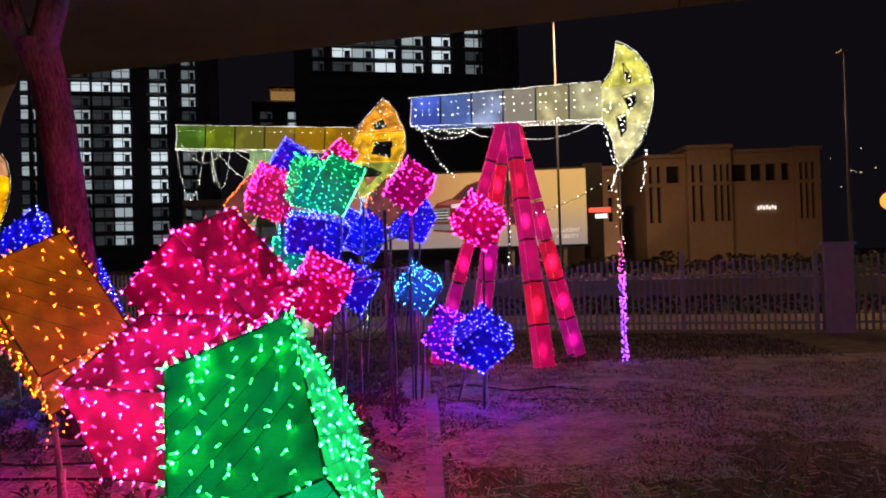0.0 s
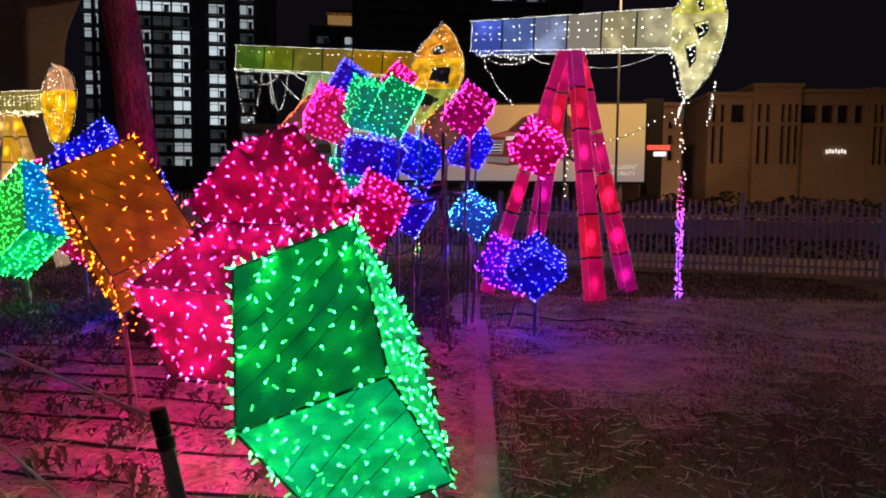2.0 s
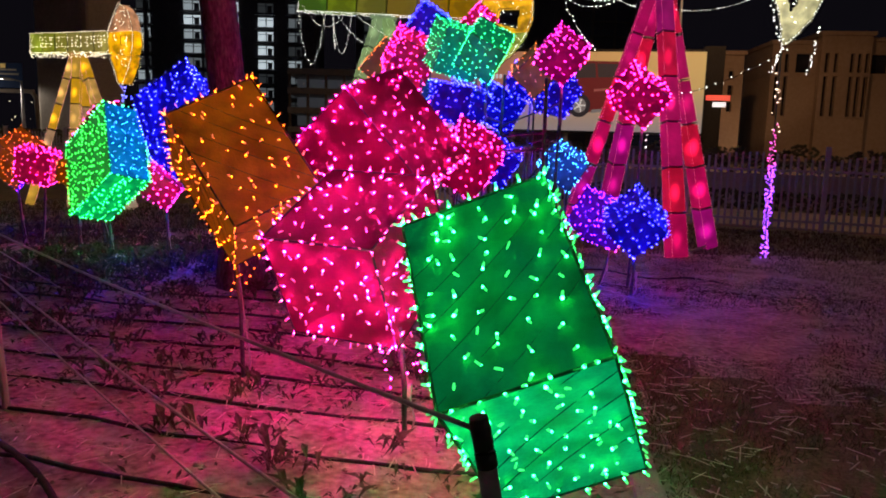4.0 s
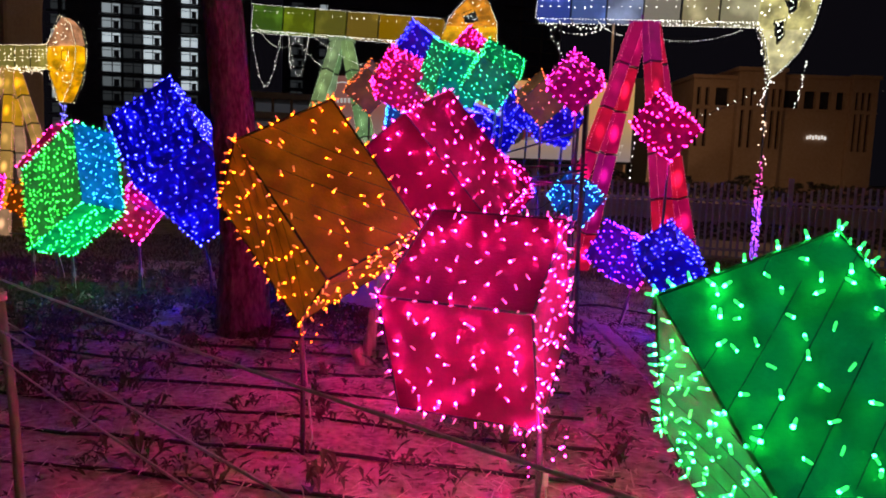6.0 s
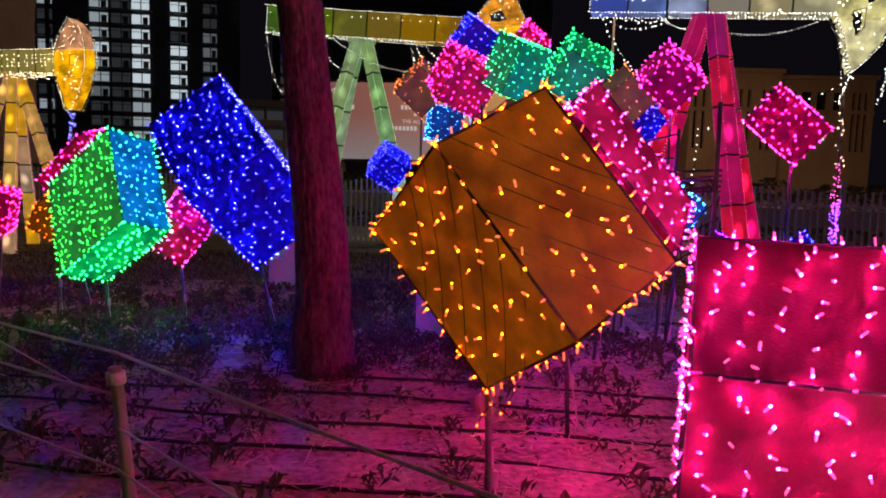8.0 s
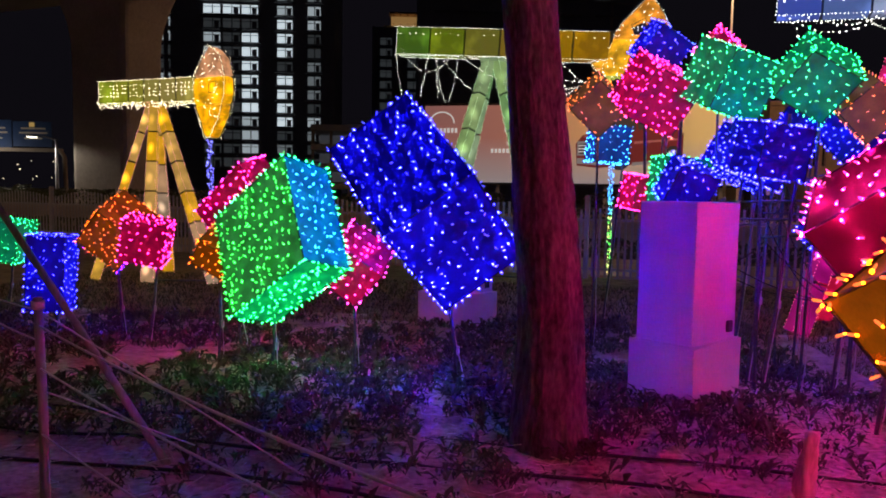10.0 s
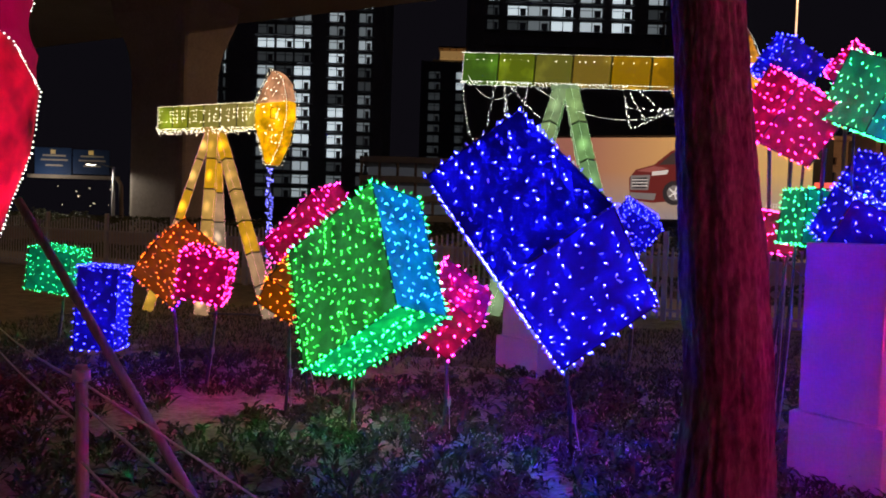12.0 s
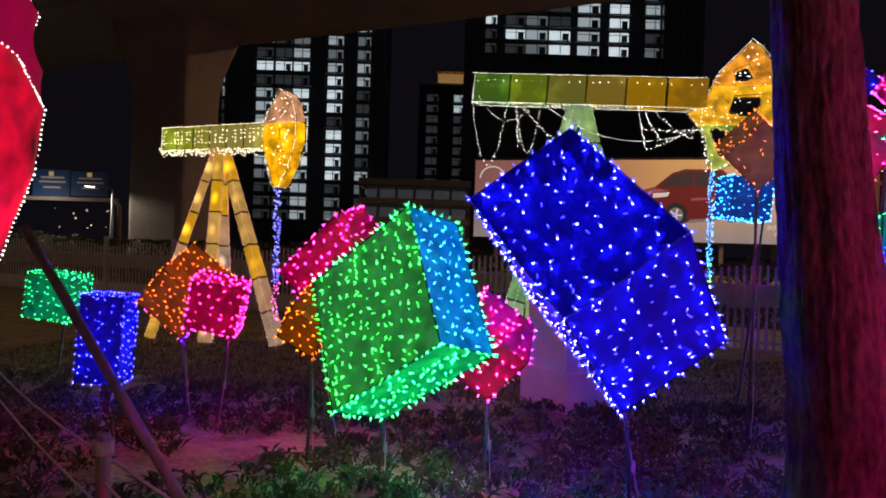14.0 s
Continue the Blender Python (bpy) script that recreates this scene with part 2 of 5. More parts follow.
def lantern(label, c, axes, dims, colours, level=(1.0,) * 6, pitch=0.075, size=0.03, strength=26.0, pole=None, wires=True, seed=1, cells=8, cover=None, dangle=False, cords=None, tidy=0.22):
    """A fabric-covered box on a pole with strings of LEDs on it.
    axes: the box's three directions; colours: of the faces -x, +x, -y, +y, -z, +z."""
    rnd = random.Random(seed)
    R = Matrix([axes[0], axes[1], axes[2]]).transposed()
    foot = Vector((c[0], c[1], ground_z(c[0], c[1]))) if pole is None else Vector((pole[0], pole[1], ground_z(pole[0], pole[1])))
    thing = empty("cube_lantern", Matrix.Translation(foot), label, "lantern", "cube lanterns")
    here = Matrix.Translation(Vector(c) - foot) @ R.to_4x4()
    hx, hy, hz = (d / 2 for d in dims)
    faces = [  # normal axis, sign, u axis, v axis
        (0, -1, 2, 1), (0, 1, 1, 2), (1, -1, 0, 2), (1, 1, 2, 0), (2, -1, 1, 0), (2, 1, 0, 1)]
    spots = {}
    wire = bmesh.new()
    for k, (n, s, u, v) in enumerate(faces):
        e = [Vector((1, 0, 0)), Vector((0, 1, 0)), Vector((0, 0, 1))]
        fm = Matrix((e[u], e[v], e[n] * s)).transposed().to_4x4()
        fm.translation = e[n] * s * dims[n] / 2
        m = here @ fm
        n_out = (m.to_3x3() @ Vector((0, 0, 1))).normalized()
        # level puts each face's brightness into its glow: some sides lighter, some dimmer
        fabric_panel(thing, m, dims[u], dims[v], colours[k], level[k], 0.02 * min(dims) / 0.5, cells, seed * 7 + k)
        w, h = dims[u], dims[v]
        rows = max(2, round(h / (pitch * 1.1)))
        for j in range(rows):
            slope = rnd.uniform(-0.5, 0.5) * tidy + tidy * (1 if k % 2 else -1)
            y0 = (j + 0.5) / rows * h - h / 2
            pts = []
            x = -w / 2 + rnd.uniform(0, pitch)
            while x < w / 2:
                y = y0 + slope * x + rnd.uniform(-0.28, 0.28) * pitch
                if abs(y) < h / 2:
                    p = m @ Vector((x, y, 0.004))
                    d = (m.to_3x3() @ Vector((rnd.uniform(-1, 1), rnd.uniform(-0.7, 0.7), rnd.uniform(0.05, 0.45)))).normalized()
                    if not cover or rnd.random() < cover:
                        spots.setdefault(colours[k], []).append((p + n_out * 0.010, d))
                    pts.append(m @ Vector((x, y, 0.003)))
                x += pitch * rnd.choice((0.45, 0.8, 1.0, 1.2, 1.5))
        if wires and cords:  # parallel cords sewn slantwise over the panel
            t, gap = radians(cords), 0.10
            dx, dy = math.cos(t), math.sin(t)
            q = -(w + h) / 2
            while q < (w + h) / 2:
                ends = []
                for lim, ax in ((w / 2, 0), (h / 2, 1)):
                    for sgn in (-1, 1):
                        den = dx if ax == 0 else dy
                        u0 = (lim * sgn - (-dy * q if ax == 0 else dx * q)) / den
                        px, py = -dy * q + dx * u0, dx * q + dy * u0
                        if abs(px) <= w / 2 + 1e-6 and abs(py) <= h / 2 + 1e-6:
                            ends.append((px, py))
                if len(ends) > 1:
                    a, b = max(((e, f) for e in ends for f in ends), key=lambda ef: (ef[0][0] - ef[1][0]) ** 2 + (ef[0][1] - ef[1][1]) ** 2)
                    if (a[0] - b[0]) ** 2 + (a[1] - b[1]) ** 2 > 0.005:
                        tube(wire, [m @ Vector((a[0] + (b[0] - a[0]) * f, a[1] + (b[1] - a[1]) * f, 0.002 - 0.016 * f * (1 - f) * 4 * min(dims) / 0.5)) for f in (0, 0.25, 0.5, 0.75, 1)], 0.0016, 4)
                q += gap * rnd.uniform(0.85, 1.15)
    # bulbs standing off the edges
    for n in range(3):
        a, b = [i for i in range(3) if i != n]
        for sa in (-1, 1):
            for sb in (-1, 1):
                x = -dims[n] / 2
                while x < dims[n] / 2:
                    p = Vector((0, 0, 0))
                    p[n], p[a], p[b] = x, sa * dims[a] / 2, sb * dims[b] / 2
                    out = Vector((0, 0, 0))
                    out[a], out[b] = sa * rnd.uniform(0.2, 1), sb * rnd.uniform(0.2, 1)
                    out[n] = rnd.uniform(-0.5, 0.5)
                    d = (here.to_3x3() @ out).normalized()
                    spots.setdefault(colours[2 * a + (sa > 0)], []).append((here @ p + d * 0.012, d))
                    x += pitch * rnd.uniform(0.6, 1.5)
    if wires:
        tagged(part("wiring", wire, WIRE, thing, "thin dark wires of the light strings"), kind="stuff")
    else:
        wire.free()
    for col, sp in spots.items():
        bulbs_mesh("light_string", sp, 0.0145 if wires else 0.0155, glow(PALETTE[col][1], LED * (3.0 if wires else 1.3)), thing)
        bodies_mesh("bulb_body", sp, 0.022 if wires else 0.020, 0.0044 if wires else 0.0036, glow(tuple(round(1.3 * c / max(PALETTE[col][1]) + (0.14 if c > 0.4 else 0.05), 3) for c in PALETTE[col][1]), 1.0, "bulb_plastic"), thing)
    for n in range(3):
        a, b = [i for i in range(3) if i != n]
        for sa in (-1, 1):
            for sb in (-1, 1):
                p, q = Vector((0, 0, 0)), Vector((0, 0, 0))
                p[n], q[n] = -dims[n] / 2, dims[n] / 2
                p[a] = q[a] = sa * dims[a] / 2
                p[b] = q[b] = sb * dims[b] / 2
                part("frame_rod", tube_bm([here @ p, here @ q], 0.006, 5), WIRE, thing)
    if dangle:
        corner = min((here @ Vector((sx * hx, sy * hy, sz * hz)) for sx in (-1, 1) for sy in (-1, 1) for sz in (-1, 1)), key=lambda v: v.z)
        for k in range(3):
            p = corner + Vector((rnd.uniform(-0.05, 0.12), rnd.uniform(-0.06, 0.06), 0.03))
            line = [p]
            for _ in range(rnd.randint(3, 5)):
                line.append(line[-1] + Vector((rnd.uniform(-0.03, 0.03), rnd.uniform(-0.02, 0.02), -0.045)))
            cord = part("loose_strand", tube_bm(line, 0.002, 4), WIRE, thing)
            bulbs_mesh("strand_string", [(q, (rnd.uniform(-1, 1), rnd.uniform(-1, 1), -0.4)) for q in line[1:]], 0.014, glow(PALETTE[colours[3]][1], LED), cord)
    # pole up into the box
    low = min((here @ Vector((sx * hx, sy * hy, sz * hz)) for sx in (-1, 1) for sy in (-1, 1) for sz in (-1, 1)), key=lambda v: v.z)
    top = Vector((low.x * 0.8, low.y * 0.8, low.z + 0.10))
    part("pole", tube_bm([(0, 0, -0.05), top * 0.5 + Vector((0.01, 0, 0)), top], 0.014, 6), DARKSTEEL, thing)
    part("cable", tube_bm([(0.03, 0.02, 0.0), (0.05, 0.0, 0.12 * top.z), top * 0.4 + Vector((0.035, 0, 0)), top * 0.7 + Vector((0.01, 0.02, 0)), top], 0.005, 4), ROPE, thing, "pale power cable tied to the pole")
    plug = top * 0.42 + Vector((0.035, 0, 0))
    part("plug", box_bm(Matrix.Translation(plug), (0.025, 0.025, 0.07), 0.006), PLASTER, thing, "white plug connector")
    return thing


lantern("large green fabric box lantern with green light strings", (-0.576, 2.674, 0.799),
        ((0.928, 0.037, 0.371), (0.267, -0.761, -0.591), (0.261, 0.647, -0.716)), (0.509, 0.759, 0.724),
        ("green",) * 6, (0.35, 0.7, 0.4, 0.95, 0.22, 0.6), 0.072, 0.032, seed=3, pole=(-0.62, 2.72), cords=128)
lantern("orange fabric box lantern with amber light strings", (-2.208, 4.296, 1.25),
        ((0.723, 0.55, 0.419), (0.598, -0.194, -0.778), (-0.347, 0.813, -0.468)), (0.509, 0.729, 0.65),
        ("orange",) * 6, (0.34, 0.26, 0.26, 0.32, 0.34, 0.26), 0.095, 0.026, seed=5, pole=(-2.27, 4.42), dangle=True, cords=40)
lantern("crimson fabric box lantern with pink light strings", (-1.403, 3.862, 0.891),
        ((0.947, -0.32, -0.013), (-0.289, -0.839, -0.46), (0.136, 0.44, -0.888)), (0.602, 0.662, 0.585),
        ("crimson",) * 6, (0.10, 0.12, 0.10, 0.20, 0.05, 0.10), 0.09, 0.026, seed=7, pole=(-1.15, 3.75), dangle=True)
lantern("deep pink fabric box lantern behind the crimson one", (-1.707, 5.777, 1.379),
        ((0.682, -0.463, 0.561), (0.651, -0.016, -0.76), (0.364, 0.883, 0.293)), (0.765, 0.864, 0.721),
        ("crimson",) * 6, (0.08, 0.08, 0.08, 0.08, 0.05, 0.08), 0.115, 0.026, seed=9)
lantern("tall deep blue fabric box lantern", (-4.275, 8.273, 1.446),
        ((0.791, 0.128, 0.598), (0.52, -0.655, -0.547), (0.322, 0.745, -0.585)), (0.744, 1.146, 1.046),
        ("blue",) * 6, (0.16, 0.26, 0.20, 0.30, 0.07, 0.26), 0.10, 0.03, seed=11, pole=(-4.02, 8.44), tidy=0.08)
lantern("green fabric box lantern with one cyan side", (-5.521, 8.439, 1.095),
        ((-0.326, 0.467, 0.822), (0.576, 0.788, -0.219), (-0.75, 0.402, -0.525)), (0.96, 0.446, 0.998),
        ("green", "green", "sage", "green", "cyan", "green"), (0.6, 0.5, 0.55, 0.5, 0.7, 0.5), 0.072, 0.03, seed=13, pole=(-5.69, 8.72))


def small_lantern(label, c, size, colour, turn, second=None, seed=1, pole=None, tall=1.0):
    m = Euler([radians(a) for a in turn]).to_matrix()
    ax = [tuple(m.col[i]) for i in range(3)]
    cols = [colour, second or colour, colour, colour, second or colour, colour]
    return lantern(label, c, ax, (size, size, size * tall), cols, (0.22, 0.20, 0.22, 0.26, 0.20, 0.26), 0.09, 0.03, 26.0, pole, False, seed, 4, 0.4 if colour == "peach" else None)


SMALL = [
    ("pink cube lantern on the tall frame", (-2.23, 10.43, 2.58), 0.56, "pink", (30, 20, 25), "peach"),
    ("sea-green cube lantern on the tall frame", (-1.59, 10.1, 2.66), 0.58, "teal", (22, 12, 28), None),
    ("sea-green cube lantern with a lit lower face", (-1.14, 9.13, 2.54), 0.46, "teal", (38, 28, 8), None),
    ("small blue cube lantern high on the frame", (-2.09, 11.12, 3.16), 0.42, "blue", (20, 30, 20), None),
    ("small pink cube lantern high on the frame", (-1.38, 11.42, 3.18), 0.38, "pink", (30, 40, 10), None),
    ("blue cube lantern below the green one", (-1.52, 8.92, 1.91), 0.42, "blue", (8, 6, 15), None),
    ("blue cube lantern low in the frame", (-1.07, 11.45, 1.98), 0.55, "blue", (15, 25, 30), None),
    ("blue cube lantern under the magenta one", (-0.27, 10.33, 2.16), 0.46, "blue", (40, 10, 30), None),
    ("small blue cube lantern beside the magenta one", (-0.66, 10.7, 2.3), 0.34, "blue", (40, 10, 30), None),
    ("magenta cube lantern tipped on its corner", (-0.23, 9.07, 2.49), 0.42, "magenta", (35, 35, 15), "crimson"),
    ("pale orange cube lantern behind the magenta one", (-0.53, 9.63, 2.35), 0.4, "peach", (30, 40, 20), None),
    ("crimson cube lantern on a thin pole", (0.55, 8.2, 1.99), 0.41, "crimson", (30, 30, 20), None),
    ("light blue cube lantern", (-0.16, 8.98, 1.22), 0.38, "sky", (25, 28, 20), None),
    ("round blue cube lantern near the red legs", (0.52, 7.66, 0.72), 0.42, "blue", (35, 40, 20), None),
    ("purple and pink cube lantern near the red legs", (0.26, 8.43, 0.66), 0.45, "purple", (20, 20, 30), "pink"),
    ("pink cube lantern tipped sideways", (-1.18, 7.61, 1.3), 0.5, "crimson", (30, 30, 15), None),
    ("blue cube lantern behind the pink one", (-0.93, 9.0, 1.25), 0.40, "blue", (20, 30, 10), None),
    ("small blue cube lantern beside the box", (-2.19, 8.87, 1.62), 0.34, "blue", (20, 20, 10), None),
    ("small blue cube lantern behind the trunk", (-3.31, 13.65, 1.57), 0.48, "blue", (30, 30, 20), None),
    ("sky blue cube lantern at the rear", (-2.43, 13.15, 2.23), 0.48, "sky", (0, 5, 10), None),
    ("sea-green cube lantern above the pedestal", (-1.98, 10.33, 1.67), 0.46, "teal", (0, 5, 10), None),
    ("small pink cube lantern beside the sea-green one", (-2.25, 10.88, 1.55), 0.36, "pink", (5, 8, 20), None),
    ("blue cube lantern hung low on the frame", (-1.4, 9.75, 1.93), 0.46, "blue", (15, 20, 20), None),
    ("pale peach cube lantern at the rear of the frame", (-2.74, 11.2, 2.56), 0.46, "peach", (30, 40, 20), None),
    ("rosy pink cube lantern in the bed", (-7.75, 10.35, 0.94), 0.46, "pink", (8, 10, 18), None),
    ("burnt orange and violet cube lantern in the bed", (-8.15, 10.5, 1.03), 0.55, "orange", (35, 40, 20), "purple"),
    ("sea-green cube lantern at the bed's end", (-11.3, 12.7, 0.72), 0.58, "teal", (4, 8, 12), None),
    ("upright blue box lantern standing on the ground", (-9.13, 10.65, 0.5), 0.42, "blue", (0, 3, 15), None),
    ("magenta and crimson cube lantern behind the green one", (-4.97, 8.78, 0.9), 0.43, "crimson", (35, 35, 20), "magenta"),
    ("long crimson box lantern leaning behind the green one", (-6.44, 9.9, 1.42), 0.42, "crimson", (20, 50, 0), None),
    ("small amber cube lantern low in the bed", (-6.35, 9.1, 0.95), 0.31, "orange", (35, 30, 10), None),
]
for i, (label, c, s, col, turn, second) in enumerate(SMALL):
    small_lantern(label, c, s, col, turn, second, 40 + i, None, 2.1 if "upright" in label else 1.9 if "long" in label else 1.0)


# ---- pump jack lanterns ----
def lit_panel_bar(parent, name, a, b, width, depth, colours, glowlevel, panels, taper=1.0, side=None, lamps=0.0):
    """A bar of lit fabric panels from a to b on a dark frame, each panel a part."""
    a, b = Vector(a), Vector(b)
    z = (b - a).normalized()
    y = (side or Vector((0, 1, 0)))
    x = y.cross(z).normalized()
    y = z.cross(x)
    L = (b - a).length
    bar = part(name, tube_bm([a, b], 0.012, 4), WIRE, parent)
    for i in range(panels):
        t0, t1 = i / panels, (i + 1) / panels
        bm = bmesh.new()
        ring = []
        for t in (t0 + 0.006, t1 - 0.006):
            s = 1 + (taper - 1) * t
            p = a + z * L * t
            ring.append([bm.verts.new(p + x * sx * width / 2 * s + y * sy * depth / 2 * s) for sx, sy in ((-1, -1), (1, -1), (1, 1), (-1, 1))])
        for k in range(4):
            bm.faces.new((ring[0][k], ring[0][(k + 1) % 4], ring[1][(k + 1) % 4], ring[1][k]))
        bm.faces.new(ring[0][::-1])
        bm.faces.new(ring[1])
        bmesh.ops.recalc_face_normals(bm, faces=bm.faces)
        t = (i + 0.5) / panels * (len(colours) - 1)
        j = min(int(t), len(colours) - 2)
        k = t - j
        col = tuple(round(colours[j][n] * (1 - k) + colours[j + 1][n] * k, 3) for n in range(3))
        part("panel", bm, cloth(col, glowlevel, 0.3, 3.4, 0.0, lamps) if name == "leg" else cloth(col, glowlevel, 0.95, 1.8, 2.0), bar)
        if i:
            p = a + z * L * t0
            s = 1 + (taper - 1) * t0
            part("rib", box_bm(Matrix.Translation(p) @ Matrix((x, y, z)).transposed().to_4x4(), (width * s + 0.012, depth * s + 0.012, 0.012)), WIRE, bar)
    return bar


def beads(path, step, rnd, jitter=0.004):
    out = []
    for a, b in zip(path, path[1:]):
        a, b = Vector(a), Vector(b)
        n = max(1, round((b - a).length / step))
        for i in range(n):
            p = a.lerp(b, i / n)
            out.append((p + Vector((rnd.uniform(-jitter, jitter) for _ in range(3))), (rnd.uniform(-1, 1), rnd.uniform(-1, 1), rnd.uniform(-1, 1))))
    return out


def within(poly, x, y):
    r = False
    for (x0, y0), (x1, y1) in zip(poly, poly[1:] + poly[:1]):
        if (y0 > y) != (y1 > y) and x < (x1 - x0) * (y - y0) / (y1 - y0) + x0:
            r = not r
    return r


def pump(label, tail, joint, tall, thick, apex, feet, head, holes, strands, beam_cols, leg_cols, head_cols, beam_glow, leg_glow, bead_col, leg_bead, drop_col, seed, leg_w, rows, inner=4.0, scallops=0, panels=6, face_spots=150):
    """A nodding-donkey lantern. tail and joint: middles of the beam's ends; tall: its height at both; head: outline from the joint."""
    rnd = random.Random(seed)
    base = Vector((apex[0], apex[1], ground_z(apex[0], apex[1])))
    thing = empty("pump_jack_lantern", Matrix.Translation(base), label, "lantern", "pump jack lanterns")
    tail, joint, apex = Vector(tail) - base, Vector(joint) - base, Vector(apex) - base
    run = joint - tail
    L = run.length
    flat = Vector((run.x, run.y, 0)).normalized()
    side = Vector((flat.y, -flat.x, 0))  # towards the garden path
    lit_panel_bar(thing, "beam", tail, joint, thick, tall[0], beam_cols, beam_glow, panels, tall[1] / tall[0], Vector((0, 0, 1)))

    def on_beam(u, v, w=0.0):
        """u along the beam, v of its half height, w metres off its side."""
        h = tall[0] + (tall[1] - tall[0]) * u
        k = thick / 2 * (1 + (tall[1] / tall[0] - 1) * u)
        return tail + run * u + Vector((0, 0, v * h / 2)) + side * (k + w)

    # legs: boxes of lit panels with a bead line down each front edge
    for i, (fx, fy) in enumerate(feet):
        foot = Vector((fx, fy, ground_z(fx, fy))) - base
        out = Vector((foot.x - apex.x, foot.y - apex.y, 0))
        a = apex + out.normalized() * leg_w * 0.55
        face = out.cross(Vector((0, 0, 1))).normalized()
        lit_panel_bar(thing, "leg", a, foot, leg_w * 0.8, leg_w, leg_cols[i:] + leg_cols[:i], leg_glow, 6, 1.35, face, inner)
        dirn = (foot - a).normalized()
        nrm = face.cross(dirn).normalized()
        for sx in (-1, 1):
            for sy in (-1, 1):
                p = a + face * sx * leg_w * 0.52 + nrm * sy * leg_w * 0.42
                q = foot + face * sx * leg_w * 0.70 + nrm * sy * leg_w * 0.56
                bulbs_mesh("light_string", beads([p, q], 0.05, rnd, 0.002), 0.016, glow(leg_bead, 2.2), thing)
        q = foot + Vector((0, 0, 0.02))
        bulbs_mesh("light_string", beads([q - face * leg_w * 0.7 - nrm * leg_w * 0.5, q + face * leg_w * 0.7 - nrm * leg_w * 0.5], 0.05, rnd, 0.002), 0.016, glow(leg_bead, 2.2), thing)
    part("saddle", box_bm(Matrix.Translation(apex - Vector((0, 0, 0.02))) @ Matrix.Rotation(math.atan2(flat.y, flat.x), 4, "Z"), (leg_w * 2.4, leg_w * 2.0, 0.10), 0.02), cloth(leg_cols[0], leg_glow, 0.3, 3.4), thing)
    f0, f1 = (Vector((*feet[k], ground_z(*feet[k]) + 0.06)) - base for k in (0, 1))
    part("cross_bar", tube_bm([f0, f1], 0.02, 6), DARKSTEEL, thing)

    # head: a thick crescent with openings, cut from a fine grid
    H = Matrix((flat, -side, Vector((0, 0, 1)))).transposed().to_4x4()
    H.translation = joint
    zs = [p[1] for p in head]
    lo, hi = min(zs), max(zs)
    step = (hi - lo) / 64
    deep = thick * 0.9
    for band in range(3):
        bm = bmesh.new()
        cells = set()
        for i in range(-24, 60):
            for j in range(int(lo / step) - 1, int(hi / step) + 2):
                x, z = (i + 0.5) * step, (j + 0.5) * step
                b = 0 if z > lo + (hi - lo) * 0.66 else 1 if z > lo + (hi - lo) * 0.36 else 2
                if b == band and within(head, x, z) and not any(within(h, x, z) for h in holes):
                    cells.add((i, j))
        vert = {}

        def vv(i, j, k):
            if (i, j, k) not in vert:
                vert[(i, j, k)] = bm.verts.new(H @ Vector((i * step, (k - 0.5) * deep, j * step)))
            return vert[(i, j, k)]
        for i, j in sorted(cells):
            bm.faces.new((vv(i, j, 0), vv(i + 1, j, 0), vv(i + 1, j + 1, 0), vv(i, j + 1, 0)))
            bm.faces.new((vv(i, j, 1), vv(i, j + 1, 1), vv(i + 1, j + 1, 1), vv(i + 1, j, 1)))
            for di, dj, e in ((-1, 0, ((0, 0), (0, 1))), (1, 0, ((1, 1), (1, 0))), (0, -1, ((1, 0), (0, 0))), (0, 1, ((0, 1), (1, 1)))):
                if (i + di, j + dj) not in cells:
                    (a, b), (c, d) = e
                    bm.faces.new((vv(i + a, j + b, 0), vv(i + c, j + d, 0), vv(i + c, j + d, 1), vv(i + a, j + b, 1)))
        for _ in range(2):
            bmesh.ops.smooth_vert(bm, verts=bm.verts, factor=0.5, use_axis_x=True, use_axis_y=True, use_axis_z=True)
        bmesh.ops.recalc_face_normals(bm, faces=bm.faces)
        part("head", bm, cloth(head_cols[band], beam_glow * 1.9, 0.6, 4.0), thing)
    ribs = bmesh.new()
    for poly in [head] + list(holes):
        for k in (-0.5, 0.5):
            tube(ribs, [H @ Vector((x, k * deep, z)) for x, z in poly + poly[:1]], 0.008, 4)
    part("head_frame", ribs, WIRE, thing)
    spots = []
    for k in (-0.5, 0.5):
        spots += beads([H @ Vector((x, k * deep * 1.04, z)) for x, z in head + head[:1]], 0.048, rnd)
        for v in (-1.04, 1.04):
            spots += beads([on_beam(0, v, 0.0 if k < 0 else -thick), on_beam(1, v, 0.0 if k < 0 else -thick)], 0.048, rnd)
    spots += beads([on_beam(0, -1, 0.01), on_beam(0.01, 1, 0.01)], 0.048, rnd)
    bulbs_mesh("edge_string", spots, 0.021, glow(bead_col, 5.0), thing)
    spots = []
    n = 24
    for i in range(n):  # short strands down the beam's side
        u = (i + rnd.uniform(0.2, 0.8)) / n
        v = 0.55
        for _ in range(rows):
            if rnd.random() < 0.85:
                spots.append((on_beam(u + rnd.uniform(-0.004, 0.004), v + rnd.uniform(-0.06, 0.06), 0.012), (rnd.uniform(-0.3, 0.3), -0.2, -1)))
            v -= 1.3 / max(rows, 2)
    for _ in range(face_spots):
        x, z = rnd.uniform(-0.3, 1.5), rnd.uniform(lo, hi)
        if within(head, x, z) and not any(within(h, x, z) for h in holes):
            spots.append((H @ Vector((x, -deep * 0.53, z)), (rnd.uniform(-1, 1), -0.3, rnd.uniform(-1, 1))))
